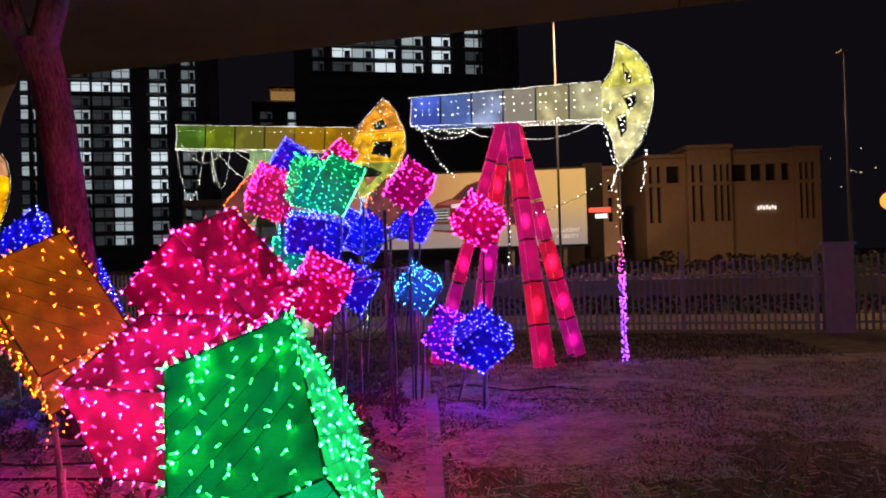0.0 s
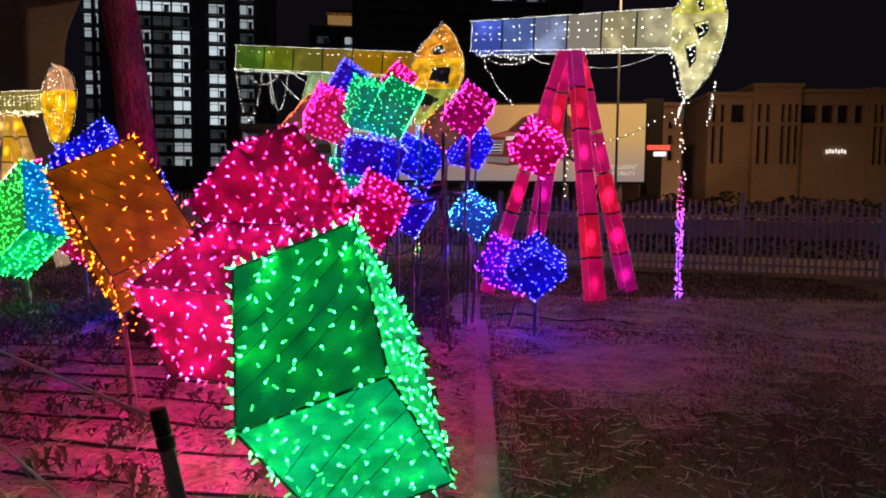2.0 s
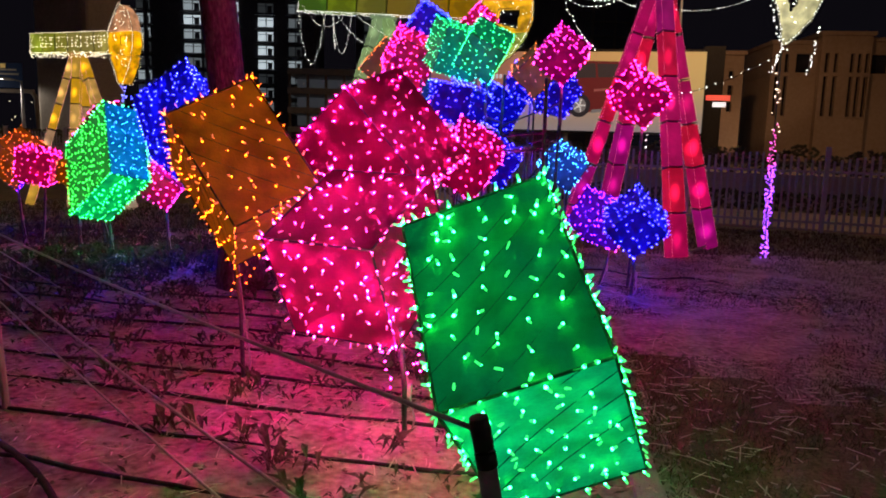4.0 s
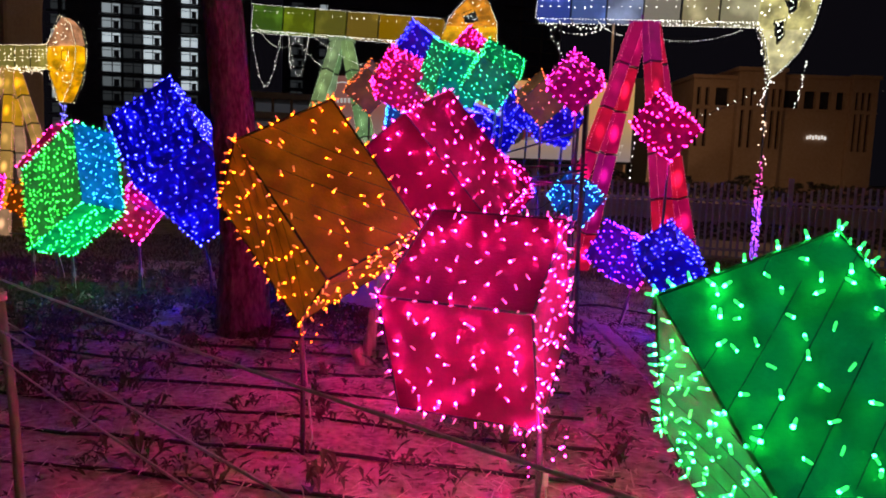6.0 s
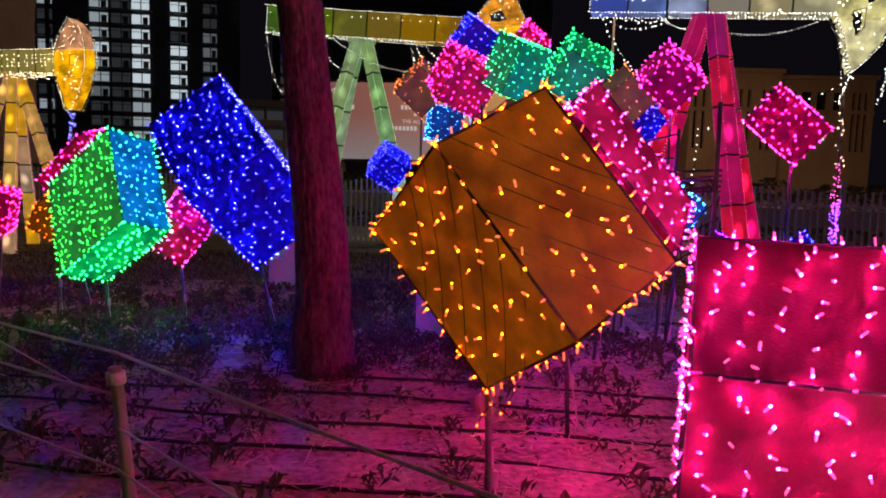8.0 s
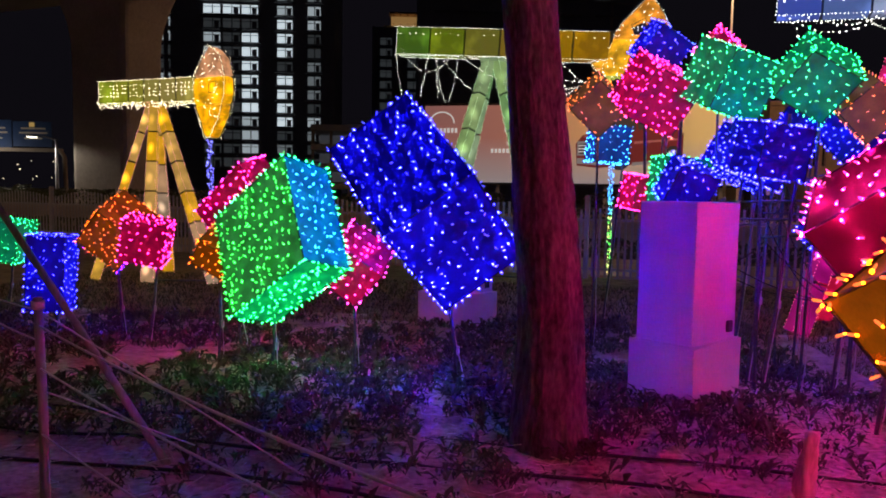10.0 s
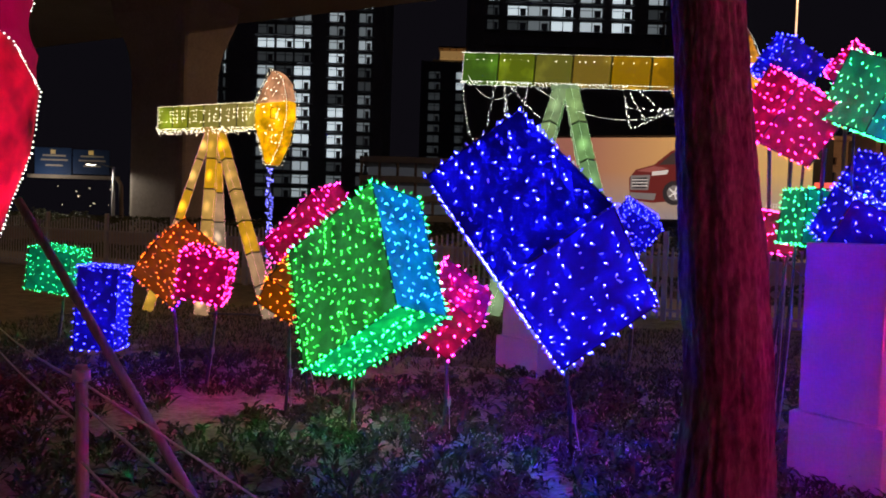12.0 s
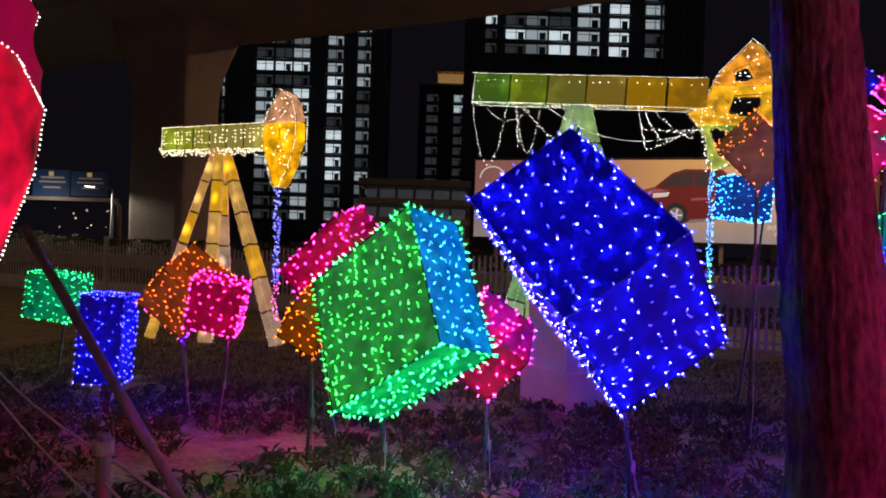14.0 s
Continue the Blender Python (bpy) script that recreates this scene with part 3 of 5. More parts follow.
    for h in holes:  # strands strung across the openings
        for _ in range(14):
            x, z = rnd.uniform(min(p[0] for p in h), max(p[0] for p in h)), rnd.uniform(min(p[1] for p in h), max(p[1] for p in h))
            if within(h, x, z):
                spots.append((H @ Vector((x, -deep * 0.2, z)), (rnd.uniform(-1, 1), -0.3, rnd.uniform(-1, 1))))
    bulbs_mesh("light_string", spots, 0.026, glow(bead_col, 6.0), thing)
    # strands under the beam: place along it and drop below it at both ends, sag, bulbs or a fine rope of lights
    wire, spots, fine = bmesh.new(), [], []
    for u0, d0, u1, d1, drop, rope in strands:
        pts = sag(on_beam(u0, -1, 0.02) - Vector((0, 0, d0)), on_beam(u1, -1, 0.02) - Vector((0, 0, d1)), drop, 16)
        tube(wire, pts, 0.004, 4)
        if rope:
            fine += beads(pts, 0.035, rnd, 0.002)
        else:
            spots += beads(pts, 0.085, rnd, 0.02)
    for i in range(scallops):
        pts = sag(on_beam(i / scallops, -1, 0.02), on_beam((i + 1) / scallops, -1, 0.02), 0.12, 6)
        spots += beads(pts, 0.05, rnd, 0.02)
    part("strand_wire", wire, WIRE, thing)
    bulbs_mesh("hanging_string", spots, 0.028, glow(bead_col, 6.0), thing)
    if fine:
        bulbs_mesh("rope_light", fine, 0.020, glow(bead_col, 4.0), thing)
    tip = H @ Vector(min(((x, 0, z) for x, z in head), key=lambda p: p[2]))
    rod = [tip, Vector((tip.x + 0.02, tip.y, ground_z(tip.x + base.x, tip.y + base.y) - base.z + 0.02))]
    part("polished_rod", tube_bm(rod, 0.012, 6), DARKSTEEL, thing)
    for col, f0, f1, dens in drop_col:
        sp = []
        for i in range(dens):
            q = rod[0].lerp(rod[1], rnd.uniform(f0, f1))
            a = rnd.uniform(0, 6.28)
            sp.append((q + Vector((math.cos(a), math.sin(a), 0)) * rnd.uniform(0.02, 0.07), (math.cos(a), math.sin(a), rnd.uniform(-1, 1))))
        bulbs_mesh("rod_string", sp, 0.030, glow(col, 6.0), thing)
    return thing


def at(x, y, yaw=0.0):
    return pose(x, y, ground_z(x, y), 0, 0, yaw)


WHITE_LED = (0.95, 0.92, 0.80)
pump("red-legged pump jack lantern with a blue to cream beam", (-0.23, 13.28, 4.21), (3.02, 12.30, 4.13), (0.49, 0.61), 0.40, (1.43, 12.80, 3.95),
     ((1.81, 11.85), (2.61, 13.22), (0.04, 12.68), (0.85, 14.1)),
     [(0.24, 0.96), (0.40, 0.90), (0.56, 0.76), (0.74, 0.50), (0.82, 0.18), (0.80, -0.10), (0.72, -0.42), (0.58, -0.74), (0.38, -0.98), (0.20, -1.14), (0.16, -0.90), (0.10, -0.58), (-0.04, -0.29), (-0.02, 0.28), (0.16, 0.50), (0.21, 0.74)],
     [[(0.34, 0.60), (0.48, 0.36), (0.44, 0.24), (0.36, 0.38)], [(0.32, 0.05), (0.54, 0.11), (0.54, -0.07), (0.42, -0.18)], [(0.20, -0.28), (0.36, -0.24), (0.35, -0.50), (0.28, -0.62)]],
     [(0.03, 0.02, 0.38, 0.05, 0.22, 0), (0.10, 0.02, 0.36, 0.05, 0.12, 0), (0.05, 0.05, 0.24, 0.95, 0.10, 0), (0.58, 0.02, 0.80, 0.0, 0.05, 0), (0.78, 0.0, 1.0, 0.0, 0.05, 0), (0.60, 0.30, 0.99, 0.02, 0.12, 1),
      (0.30, 0.05, 0.42, 0.25, 0.05, 1), (0.99, 0.02, 1.06, 0.85, 0.10, 0), (1.06, 0.85, 1.02, 1.25, 0.0, 0), (1.20, 0.55, 1.17, 1.25, 0.02, 0)],
     [(0.05, 0.10, 0.75), (0.18, 0.30, 0.65), (0.62, 0.52, 0.25), (0.60, 0.58, 0.35)], [(0.20, 0.003, 0.20), (0.50, 0.002, 0.07), (0.75, 0.008, 0.035), (0.32, 0.002, 0.20), (0.75, 0.008, 0.03), (0.62, 0.004, 0.06), (0.55, 0.002, 0.13)],
     [(0.62, 0.58, 0.10), (0.55, 0.50, 0.20), (0.60, 0.55, 0.28)], 0.6, 0.75, WHITE_LED, (1.0, 0.12, 0.25), [((0.34, 0.06, 1.0), 0.55, 1.0, 230), ((1.0, 0.08, 0.45), 0.35, 0.62, 34), ((1.0, 0.7, 0.5), 0.0, 0.4, 16)], 101, 0.205, 3)
pump("green-legged pump jack lantern with a green to amber beam", (-6.68, 19.82, 5.02), (-1.86, 19.26, 4.74), (0.60, 0.58), 0.46, (-4.42, 19.58, 4.56),
     ((-5.76, 18.35), (-3.08, 18.4), (-5.7, 21.0), (-3.2, 20.9)),
     [(0.77, 1.04), (0.94, 0.9), (1.08, 0.71), (1.28, 0.24), (1.31, -0.2), (1.14, -0.71), (0.84, -1.1), (0.47, -1.38), (0.1, -1.55), (0.0, -1.24), (-0.06, -0.84), (-0.41, -0.33), (-0.11, -0.26), (0.09, 0.29), (0.27, 0.53)],
     [[(0.43, 0.43), (0.71, 0.56), (0.87, 0.27), (0.51, 0.25)], [(0.47, -0.06), (0.98, -0.04), (0.91, -0.52), (0.37, -0.37)], [(0.04, -0.71), (0.17, -0.65), (0.68, -0.87), (0.24, -1.26)]],
     [(0.0, 0.02, 0.16, 0.02, 1.35, 0), (0.03, -0.1, 0.28, 0.0, 0.45, 1), (0.20, 0.02, 0.31, 0.0, 1.05, 1), (0.20, 0.02, 0.215, 1.0, 0.02, 0), (0.24, 0.15, 0.42, 0.95, 0.05, 0), (0.32, 0.02, 0.98, 0.40, 0.50, 1),
      (0.72, 0.05, 0.76, 0.95, 0.02, 0), (0.74, 0.05, 0.82, 0.75, 0.02, 0), (0.73, 0.45, 0.97, 0.45, 0.05, 0), (0.78, 0.10, 0.95, 0.65, 0.05, 0), (0.78, 0.85, 0.97, 0.30, 0.05, 0), (0.97, 0.1, 1.0, 1.3, 0.05, 0), (0.0, 0.02, 0.20, 0.02, 0.03, 0), (0.20, 0.02, 0.45, 0.02, 0.03, 0), (0.5, 0.02, 0.75, 0.02, 0.03, 0)],
     [(0.04, 0.20, 0.02), (0.22, 0.30, 0.01), (0.30, 0.24, 0.04), (0.62, 0.33, 0.0), (0.45, 0.22, 0.0)], [(0.35, 0.50, 0.25), (0.42, 0.60, 0.22), (0.25, 0.55, 0.18), (0.45, 0.6, 0.35)],
     [(0.80, 0.30, 0.02), (0.85, 0.42, 0.01), (0.35, 0.40, 0.06)], 0.55, 0.5, WHITE_LED, (0.6, 1.0, 0.5), [((0.06, 0.35, 1.0), 0.0, 0.6, 190), ((0.12, 1.0, 0.12), 0.5, 1.0, 80), ((1.0, 0.8, 0.2), 0.6, 1.0, 40)], 102, 0.24, 1, inner=0.8)
pump("amber-legged pump jack lantern beyond the planted bed", (-12.42, 17.15, 3.47), (-9.88, 16.17, 3.41), (0.43, 0.44), 0.30, (-11.0, 16.60, 3.20),
     ((-10.75, 15.75), (-9.50, 16.0), (-12.0, 16.0), (-11.5, 18.0)),
     [(0.38, 0.8), (0.56, 0.7), (0.68, 0.59), (0.79, 0.23), (0.78, -0.12), (0.65, -0.54), (0.42, -0.91), (0.27, -0.93), (0.12, -0.54), (-0.04, -0.21), (0.0, 0.24), (0.19, 0.54)],
     [[(0.4, 0.1), (0.58, 0.12), (0.56, -0.1), (0.4, -0.08)]],
     [(0.0, 0.02, 0.3, 0.02, 0.06, 0), (0.3, 0.02, 0.6, 0.02, 0.06, 0), (0.6, 0.02, 1.0, 0.02, 0.06, 0)],
     [(0.30, 0.42, 0.02), (0.45, 0.45, 0.02), (0.50, 0.40, 0.10), (0.55, 0.45, 0.08)], [(0.55, 0.34, 0.08), (0.85, 0.42, 0.01), (0.90, 0.45, 0.01), (0.42, 0.28, 0.16), (0.85, 0.42, 0.01), (0.75, 0.36, 0.02), (0.28, 0.22, 0.28)],
     [(0.55, 0.25, 0.12), (0.95, 0.45, 0.0), (0.95, 0.42, 0.0)], 0.6, 0.7, (1.0, 0.85, 0.55), (1.0, 0.25, 0.35), [((0.16, 0.16, 1.0), 0.0, 0.6, 160), ((1.0, 0.10, 0.5), 0.6, 1.0, 80)], 103, 0.17, 4, inner=2.2, scallops=10)


# ---- tree ----
def build_tree():
    base = Vector((-3.32, 7.02, 0))
    thing = empty("tree", Matrix.Translation(base), "leaning street tree with rough grey-brown bark", "tree")
    def wob(pts, radii, sides=20, furrow=0.0):
        bm = bmesh.new()
        rings = []
        for i, (p, r) in enumerate(zip(pts, radii)):
            ring = []
            for k in range(sides):
                a = 2 * math.pi * k / sides
                rr = 0.94 * r * (1 + 0.07 * noise.noise((math.cos(a) * 2.5, math.sin(a) * 2.5, p.z * 0.8)) + 0.05 * noise.noise((math.cos(a) * 9, math.sin(a) * 9, p.z * 3)))
                if furrow:  # long ridges and cracks of the bark
                    v = abs(noise.noise((math.cos(a) * 7.5 + 0.5 * noise.noise((a, p.z * 2.2, 1)), math.sin(a) * 7.5, p.z * 4.0)))
                    rr += furrow * (min(v * 4, 1.0) - 0.7)
                ring.append(bm.verts.new(p + Vector((rr * math.cos(a), rr * math.sin(a), 0))))
            rings.append(ring)
        for a, b in zip(rings, rings[1:]):
            for k in range(sides):
                f = bm.faces.new((a[k], a[(k + 1) % sides], b[(k + 1) % sides], b[k]))
                f.smooth = True
        bm.faces.new(rings[-1])
        return bm
    def spline(ctrl, n):
        out = []
        for i in range(n + 1):
            t = i / n * (len(ctrl) - 1)
            j = min(int(t), len(ctrl) - 2)
            u = t - j
            p0, p1, p2, p3 = ctrl[max(j - 1, 0)], ctrl[j], ctrl[j + 1], ctrl[min(j + 2, len(ctrl) - 1)]
            out.append(tuple(0.5 * (2 * b + (c - a) * u + (2 * a - 5 * b + 4 * c - d) * u * u + (3 * b - a - 3 * c + d) * u ** 3) for a, b, c, d in zip(p0, p1, p2, p3)))
        return out
    s = spline([(0.02, 0, -0.1, 0.30), (0, 0, 0.15, 0.245), (0.0, 0, 0.8, 0.205), (-0.06, 0, 1.5, 0.192), (-0.12, 0, 2.1, 0.175), (-0.18, -0.02, 2.7, 0.165), (-0.27, -0.03, 3.3, 0.170), (-0.38, -0.05, 3.75, 0.20)], 150)
    part("trunk", wob([Vector(p[:3]) for p in s], [p[3] for p in s], 110, 0.013), BARK, thing)
    limbs = [[(-0.44, -0.05, 3.66, 0.13), (-0.62, -0.1, 4.05, 0.11), (-0.85, -0.15, 4.5, 0.09), (-1.5, -0.3, 5.7, 0.04)],
             [(-0.34, -0.05, 3.62, 0.15), (-0.22, -0.08, 4.0, 0.145), (-0.10, 0.0, 4.6, 0.12), (0.3, 0.3, 5.8, 0.05)],
             [(-0.46, -0.12, 3.8, 0.05), (-0.48, -0.14, 3.95, 0.045), (-0.52, -0.15, 4.12, 0.04)]]
    rnd = random.Random(4)
    leaves = bmesh.new()
    for l in limbs:
        s = spline(l, 14)
        part("limb", wob([Vector(p[:3]) for p in s], [p[3] for p in s], 12), BARK, thing)
    for i in range(5200):
        a, b = rnd.choice(((-1.7, -0.3), (0.3, 0.3), (-0.8, -0.9), (-0.7, 0.4), (0.0, -0.5)))
        p = Vector((a + rnd.gauss(0, 0.55), b + rnd.gauss(0, 0.55), 5.9 + rnd.gauss(0, 0.42)))
        if p.z < 5.0:
            continue
        q = Euler([rnd.uniform(0, 6.28) for _ in range(3)]).to_matrix()
        leaves.faces.new([leaves.verts.new(p + q @ Vector(v)) for v in ((0, 0, 0), (0.03, 0.045, 0.008), (0, 0.11, 0), (-0.03, 0.045, 0.008))])
    tagged(part("crown", leaves, LEAF, thing), kind="stuff")


build_tree()


# ---- pedestals ----
def pedestal(label, x, y, yaw, w, d, h, bw, bd, bh):
    thing = empty("pedestal", at(x, y, yaw), label, "pedestal")
    part("plinth", box_bm(Matrix.Translation((0, 0, bh / 2)), (bw, bd, bh), 0.012), PLASTER, thing)
    part("body", box_bm(Matrix.Translation((0, 0, bh + (h - bh) / 2 + 0.001)), (w, d, h - bh), 0.012), PLASTER, thing)
    part("socket", box_bm(Matrix.Translation((w / 2 - 0.12, -d / 2 - 0.01, bh + 0.1)), (0.07, 0.03, 0.09), 0.006), RUBBER, thing, "small dark socket box")


pedestal("square white-plastered plinth washed by violet light", -2.22, 8.52, 50, 0.68, 0.47, 1.57, 0.76, 0.55, 0.50)
pedestal("low white-plastered plinth in pink light", -4.45, 12.6, 50, 0.75, 0.6, 1.3, 0.85, 0.7, 0.45)


# ---- kerb strip between bed and lawn ----
def build_kerb():
    bed = empty("kerb", pose(0, 0, 0), "flush concrete kerb strip between bed and lawn", "kerb", kind="structure")
    me = None
    y = 0.2
    while y < 9.5:
        if me is None:
            bm = box_bm(Matrix.Translation((0, 0, 0)), (0.13, 0.49, 0.10), 0.008)
            me = bpy.data.meshes.new("kerb_stone")
            bm.to_mesh(me)
            bm.free()
            me.materials.append(KERB)
        ob = new("kerb_stone", me)
        ob.parent = bed
        ob.matrix_basis = pose(0.01 - 0.005 * y, y, ground_z(0, y) - 0.02, 0, 0, 0.3)
        y += 0.5


build_kerb()


# ---- fence ----
FA, FB = Vector((8.45, 15.90, 0)), Vector((-24, 25.4, 0))


def build_fence():
    d = (FB - FA).normalized()
    yaw = math.degrees(math.atan2(d.y, d.x))
    L = (FB - FA).length
    rail_m = None
    pale = box_bm(Matrix.Translation((0, 0, 0.85)), (0.05, 0.018, 1.62))
    pale_me = bpy.data.meshes.new("pale")
    pale.to_mesh(pale_me)
    pale.free()
    pale_me.materials.append(STEEL)
    post = box_bm(Matrix.Translation((0, 0, 0.92)), (0.10, 0.10, 1.84), 0.006)
    post_me = bpy.data.meshes.new("post")
    post.to_mesh(post_me)
    post.free()
    post_me.materials.append(STEEL)
    span = 2.79
    k = 0
    s = -8.37
    while s < L:
        a = FA + d * s
        z = ground_z(a.x, a.y)
        bay = empty("fence", pose(a.x, a.y, z, 0, 0, yaw), "grey steel paling fence bay with an arched top", "fence", "fence bays")
        ob = new("post", post_me)
        ob.parent = bay
        for h in (0.22, 1.30):
            part("rail", box_bm(Matrix.Translation((span / 2, 0.0, h)), (span, 0.03, 0.05)), STEEL, bay)
        n = 19
        for i in range(1, n + 1):
            x = span * i / (n + 1)
            p = new("pale", pale_me)
            p.parent = bay
            arch = 0.90 + 0.12 * math.sin(math.pi * i / (n + 1))
            p.matrix_basis = Matrix.Translation((x, -0.028, 0)) @ Matrix.Diagonal((1, 1, arch, 1))
        s += span
        k += 1


build_fence()


# ---- bed: drip pipes, plants, straw, grass ----
def build_bed():
    rnd = random.Random(21)
    for k in range(9):
        y0 = 3.1 + 0.47 * k
        pts = []
        for i in range(26):
            x = -7.2 + 0.26 * i
            pts.append((x, y0 - 0.11 * (x + 3) + 0.16 * noise.noise((x * 0.5, k * 3.0, 0)) + 0.04 * noise.noise((x * 2.3, k, 9)), 0.012 + 0.012 * noise.noise((x * 2, k, 3))))
        ob = part("drip_pipe", tube_bm(pts, 0.0105, 6), RUBBER)
        tagged(ob, "black drip irrigation pipe lying on the soil", "pipe", "drip pipes")
    ob = part("hose", tube_bm([(-3.0 + 0.12 * i, 3.25 - 0.10 * i + 0.05 * math.sin(i * 0.5), 0.02) for i in range(16)], 0.016, 8), RUBBER)
    tagged(ob, "thicker black hose curving over the soil", "hose")
    vs, fs = [], []

    def clump(x, y, n, size):
        z = ground_z(x, y) + 0.0
        for _ in range(n):
            a = rnd.uniform(0, 6.28)
            out = Vector((math.cos(a), math.sin(a), 0))
            side = Vector((-out.y, out.x, 0))
            l = size * rnd.uniform(0.5, 1.1)
            w = l * rnd.uniform(0.09, 0.16)
            lean = rnd.uniform(0.3, 1.0)
            root = Vector((x + rnd.uniform(-0.05, 0.05), y + rnd.uniform(-0.05, 0.05), z + rnd.uniform(0, 0.6) * size * 0.7))
            mid = root + out * l * 0.5 * lean + Vector((0, 0, l * 0.42))
            tip = root + out * l * lean + Vector((0, 0, l * rnd.uniform(0.15, 0.6)))
            o = len(vs)
            vs.extend((root, mid + side * w, mid - side * w, tip, mid - Vector((0, 0, w * 0.5))))
            fs.extend(((o, o + 4, o + 1), (o, o + 2, o + 4), (o + 1, o + 4, o + 3), (o + 4, o + 2, o + 3)))
    for _ in range(2300):
        x, y = rnd.uniform(-13, -3.3), rnd.uniform(6.6, 12.2)
        if noise.noise((x * 0.8, y * 0.8, 7)) > -0.28 and (y > 7.4 or x < -4.2):
            clump(x, y, rnd.randint(9, 15), rnd.uniform(0.10, 0.20))
    for _ in range(430):
        x, y = rnd.uniform(-12, -3.5), rnd.uniform(4.9, 7.6)
        if y > 4.9 - (x + 4.5) * 0.9:
            clump(x, y, rnd.randint(7, 12), rnd.uniform(0.09, 0.18))
    for _ in range(520):
        x, y = rnd.uniform(-5.4, -0.3), rnd.uniform(2.2, 9.0)
        if y > 2.1 - 0.8 * (x + 0.7):
            clump(x, y, rnd.randint(5, 10), rnd.uniform(0.08, 0.20))
    for _ in range(160):
        clump(rnd.uniform(-2.6, -0.35), rnd.uniform(6.6, 10.5), rnd.randint(7, 12), rnd.uniform(0.09, 0.18))
    for _ in range(900):
        x, y = rnd.uniform(-4.3, -0.5), rnd.uniform(8.9, 13.0)
        if noise.noise((x * 0.8, y * 0.8, 7)) > -0.3:
            clump(x, y, rnd.randint(8, 13), rnd.uniform(0.10, 0.18))
    for _ in range(260):
        x, y = rnd.uniform(-3.2, -1.9), rnd.uniform(7.0, 8.9)
        clump(x, y, rnd.randint(6, 11), rnd.uniform(0.07, 0.15))
    ob = mesh_object("bedding_plants", vs, fs, LEAF)
    tagged(ob, "low dark leafy bedding plants covering the soil", "plants", kind="stuff")
    vs, fs = [], []
    for _ in range(11000):
        x, y = -6.5 + 12.0 * rnd.random() ** 0.9, 0.8 + 9.5 * rnd.random() ** 1.3
        z = ground_z(x, y) + 0.022 + 0.03 * noise.noise((x * 0.9, y * 0.9, 0))
        a, l = rnd.uniform(0, 6.28), 0.03 + 0.13 * rnd.random() ** 2
        d = Vector((math.cos(a), math.sin(a), rnd.uniform(-0.1, 0.25))) * l
        w = Vector((-math.sin(a), math.cos(a), 0)) * 0.0030
        u = Vector((0, 0, 0.003))
        p = Vector((x, y, z))
        o = len(vs)
        vs.extend((p - w, p + w, p + u, p + d - w, p + d + w, p + d + u))
        fs.extend(((o, o + 3, o + 5, o + 2), (o + 1, o + 2, o + 5, o + 4), (o, o + 1, o + 4, o + 3)))
    ob = mesh_object("straw", vs, fs, DRY)
    tagged(ob, "scattered dry straw and stalks on the ground", "straw", kind="stuff")
    vs, fs = [], []
    for _ in range(2600):  # curled dead leaves
        x, y = rnd.uniform(-6.5, 0.2), rnd.uniform(1.6, 8.6)
        if noise.noise((x * 1.1, y * 1.1, 21)) < -0.05:
            continue
        a, l = rnd.uniform(0, 6.28), rnd.uniform(0.015, 0.05)
        d, w = Vector((math.cos(a), math.sin(a), 0)) * l, Vector((-math.sin(a), math.cos(a), 0)) * l * 0.28
        p = Vector((x, y, ground_z(x, y) + 0.03 * noise.noise((x * 0.9, y * 0.9, 0)) + 0.015))
        up = Vector((0, 0, l * rnd.uniform(0.1, 0.5)))
        o = len(vs)
        vs.extend((p - d, p + w + up * 0.6, p + d + up, p - w + up * 0.6, p))
        fs.extend(((o, o + 4, o + 1), (o + 1, o + 4, o + 2), (o + 2, o + 4, o + 3), (o + 3, o + 4, o)))
    tagged(mesh_object("leaf_litter", vs, fs, LEAF), "curled dead leaves strewn over the bed", "leaves", kind="stuff")
    vs, fs = [], []
    for _ in range(9000):  # crumbs of soil
        x, y = rnd.uniform(-6.0, 0.6), rnd.uniform(1.2, 8.8)
        r = 0.004 + 0.014 * rnd.random() ** 3
        p = Vector((x, y, ground_z(x, y) + 0.03 * noise.noise((x * 0.9, y * 0.9, 0)) + 0.015 * noise.noise((x * 3, y * 3, 5)) + r * 0.3))
        o = len(vs)
        vs.extend(p + Vector(v) * r * rnd.uniform(0.7, 1.3) for v in ((1, 0, 0), (0, 1, 0), (-1, 0, 0), (0, -1, 0), (0, 0, 0.8), (0, 0, -0.8)))
        fs.extend((o + a, o + b, o + c) for a, b, c in ((0, 1, 4), (1, 2, 4), (2, 3, 4), (3, 0, 4), (1, 0, 5), (2, 1, 5), (3, 2, 5), (0, 3, 5)))
    tagged(mesh_object("soil_crumbs", vs, fs, SOIL), "loose crumbs and clods of dry soil", "soil", kind="stuff")
    vs, fs = [], []
    for _ in range(105000):
        x = -0.05 + 9.0 * rnd.random() ** 1.3
        y = 1.2 + 11.0 * rnd.random() ** 1.4
        if noise.noise((x * 0.55, y * 0.55, 11)) + 0.5 * noise.noise((x * 2.1, y * 2.1, 2)) < -0.22:
            continue
        z = ground_z(x, y) + 0.03 * noise.noise((x * 0.9, y * 0.9, 0))
        a, h = rnd.uniform(0, 6.28), rnd.uniform(0.012, 0.045)
        w = Vector((math.cos(a), math.sin(a), 0)) * 0.0036
        p = Vector((x, y, z))
        o = len(vs)
        vs.extend((p - w, p + w, p + Vector((rnd.uniform(-1, 1) * 0.03, rnd.uniform(-1, 1) * 0.03, h))))
        fs.append((o, o + 1, o + 2))
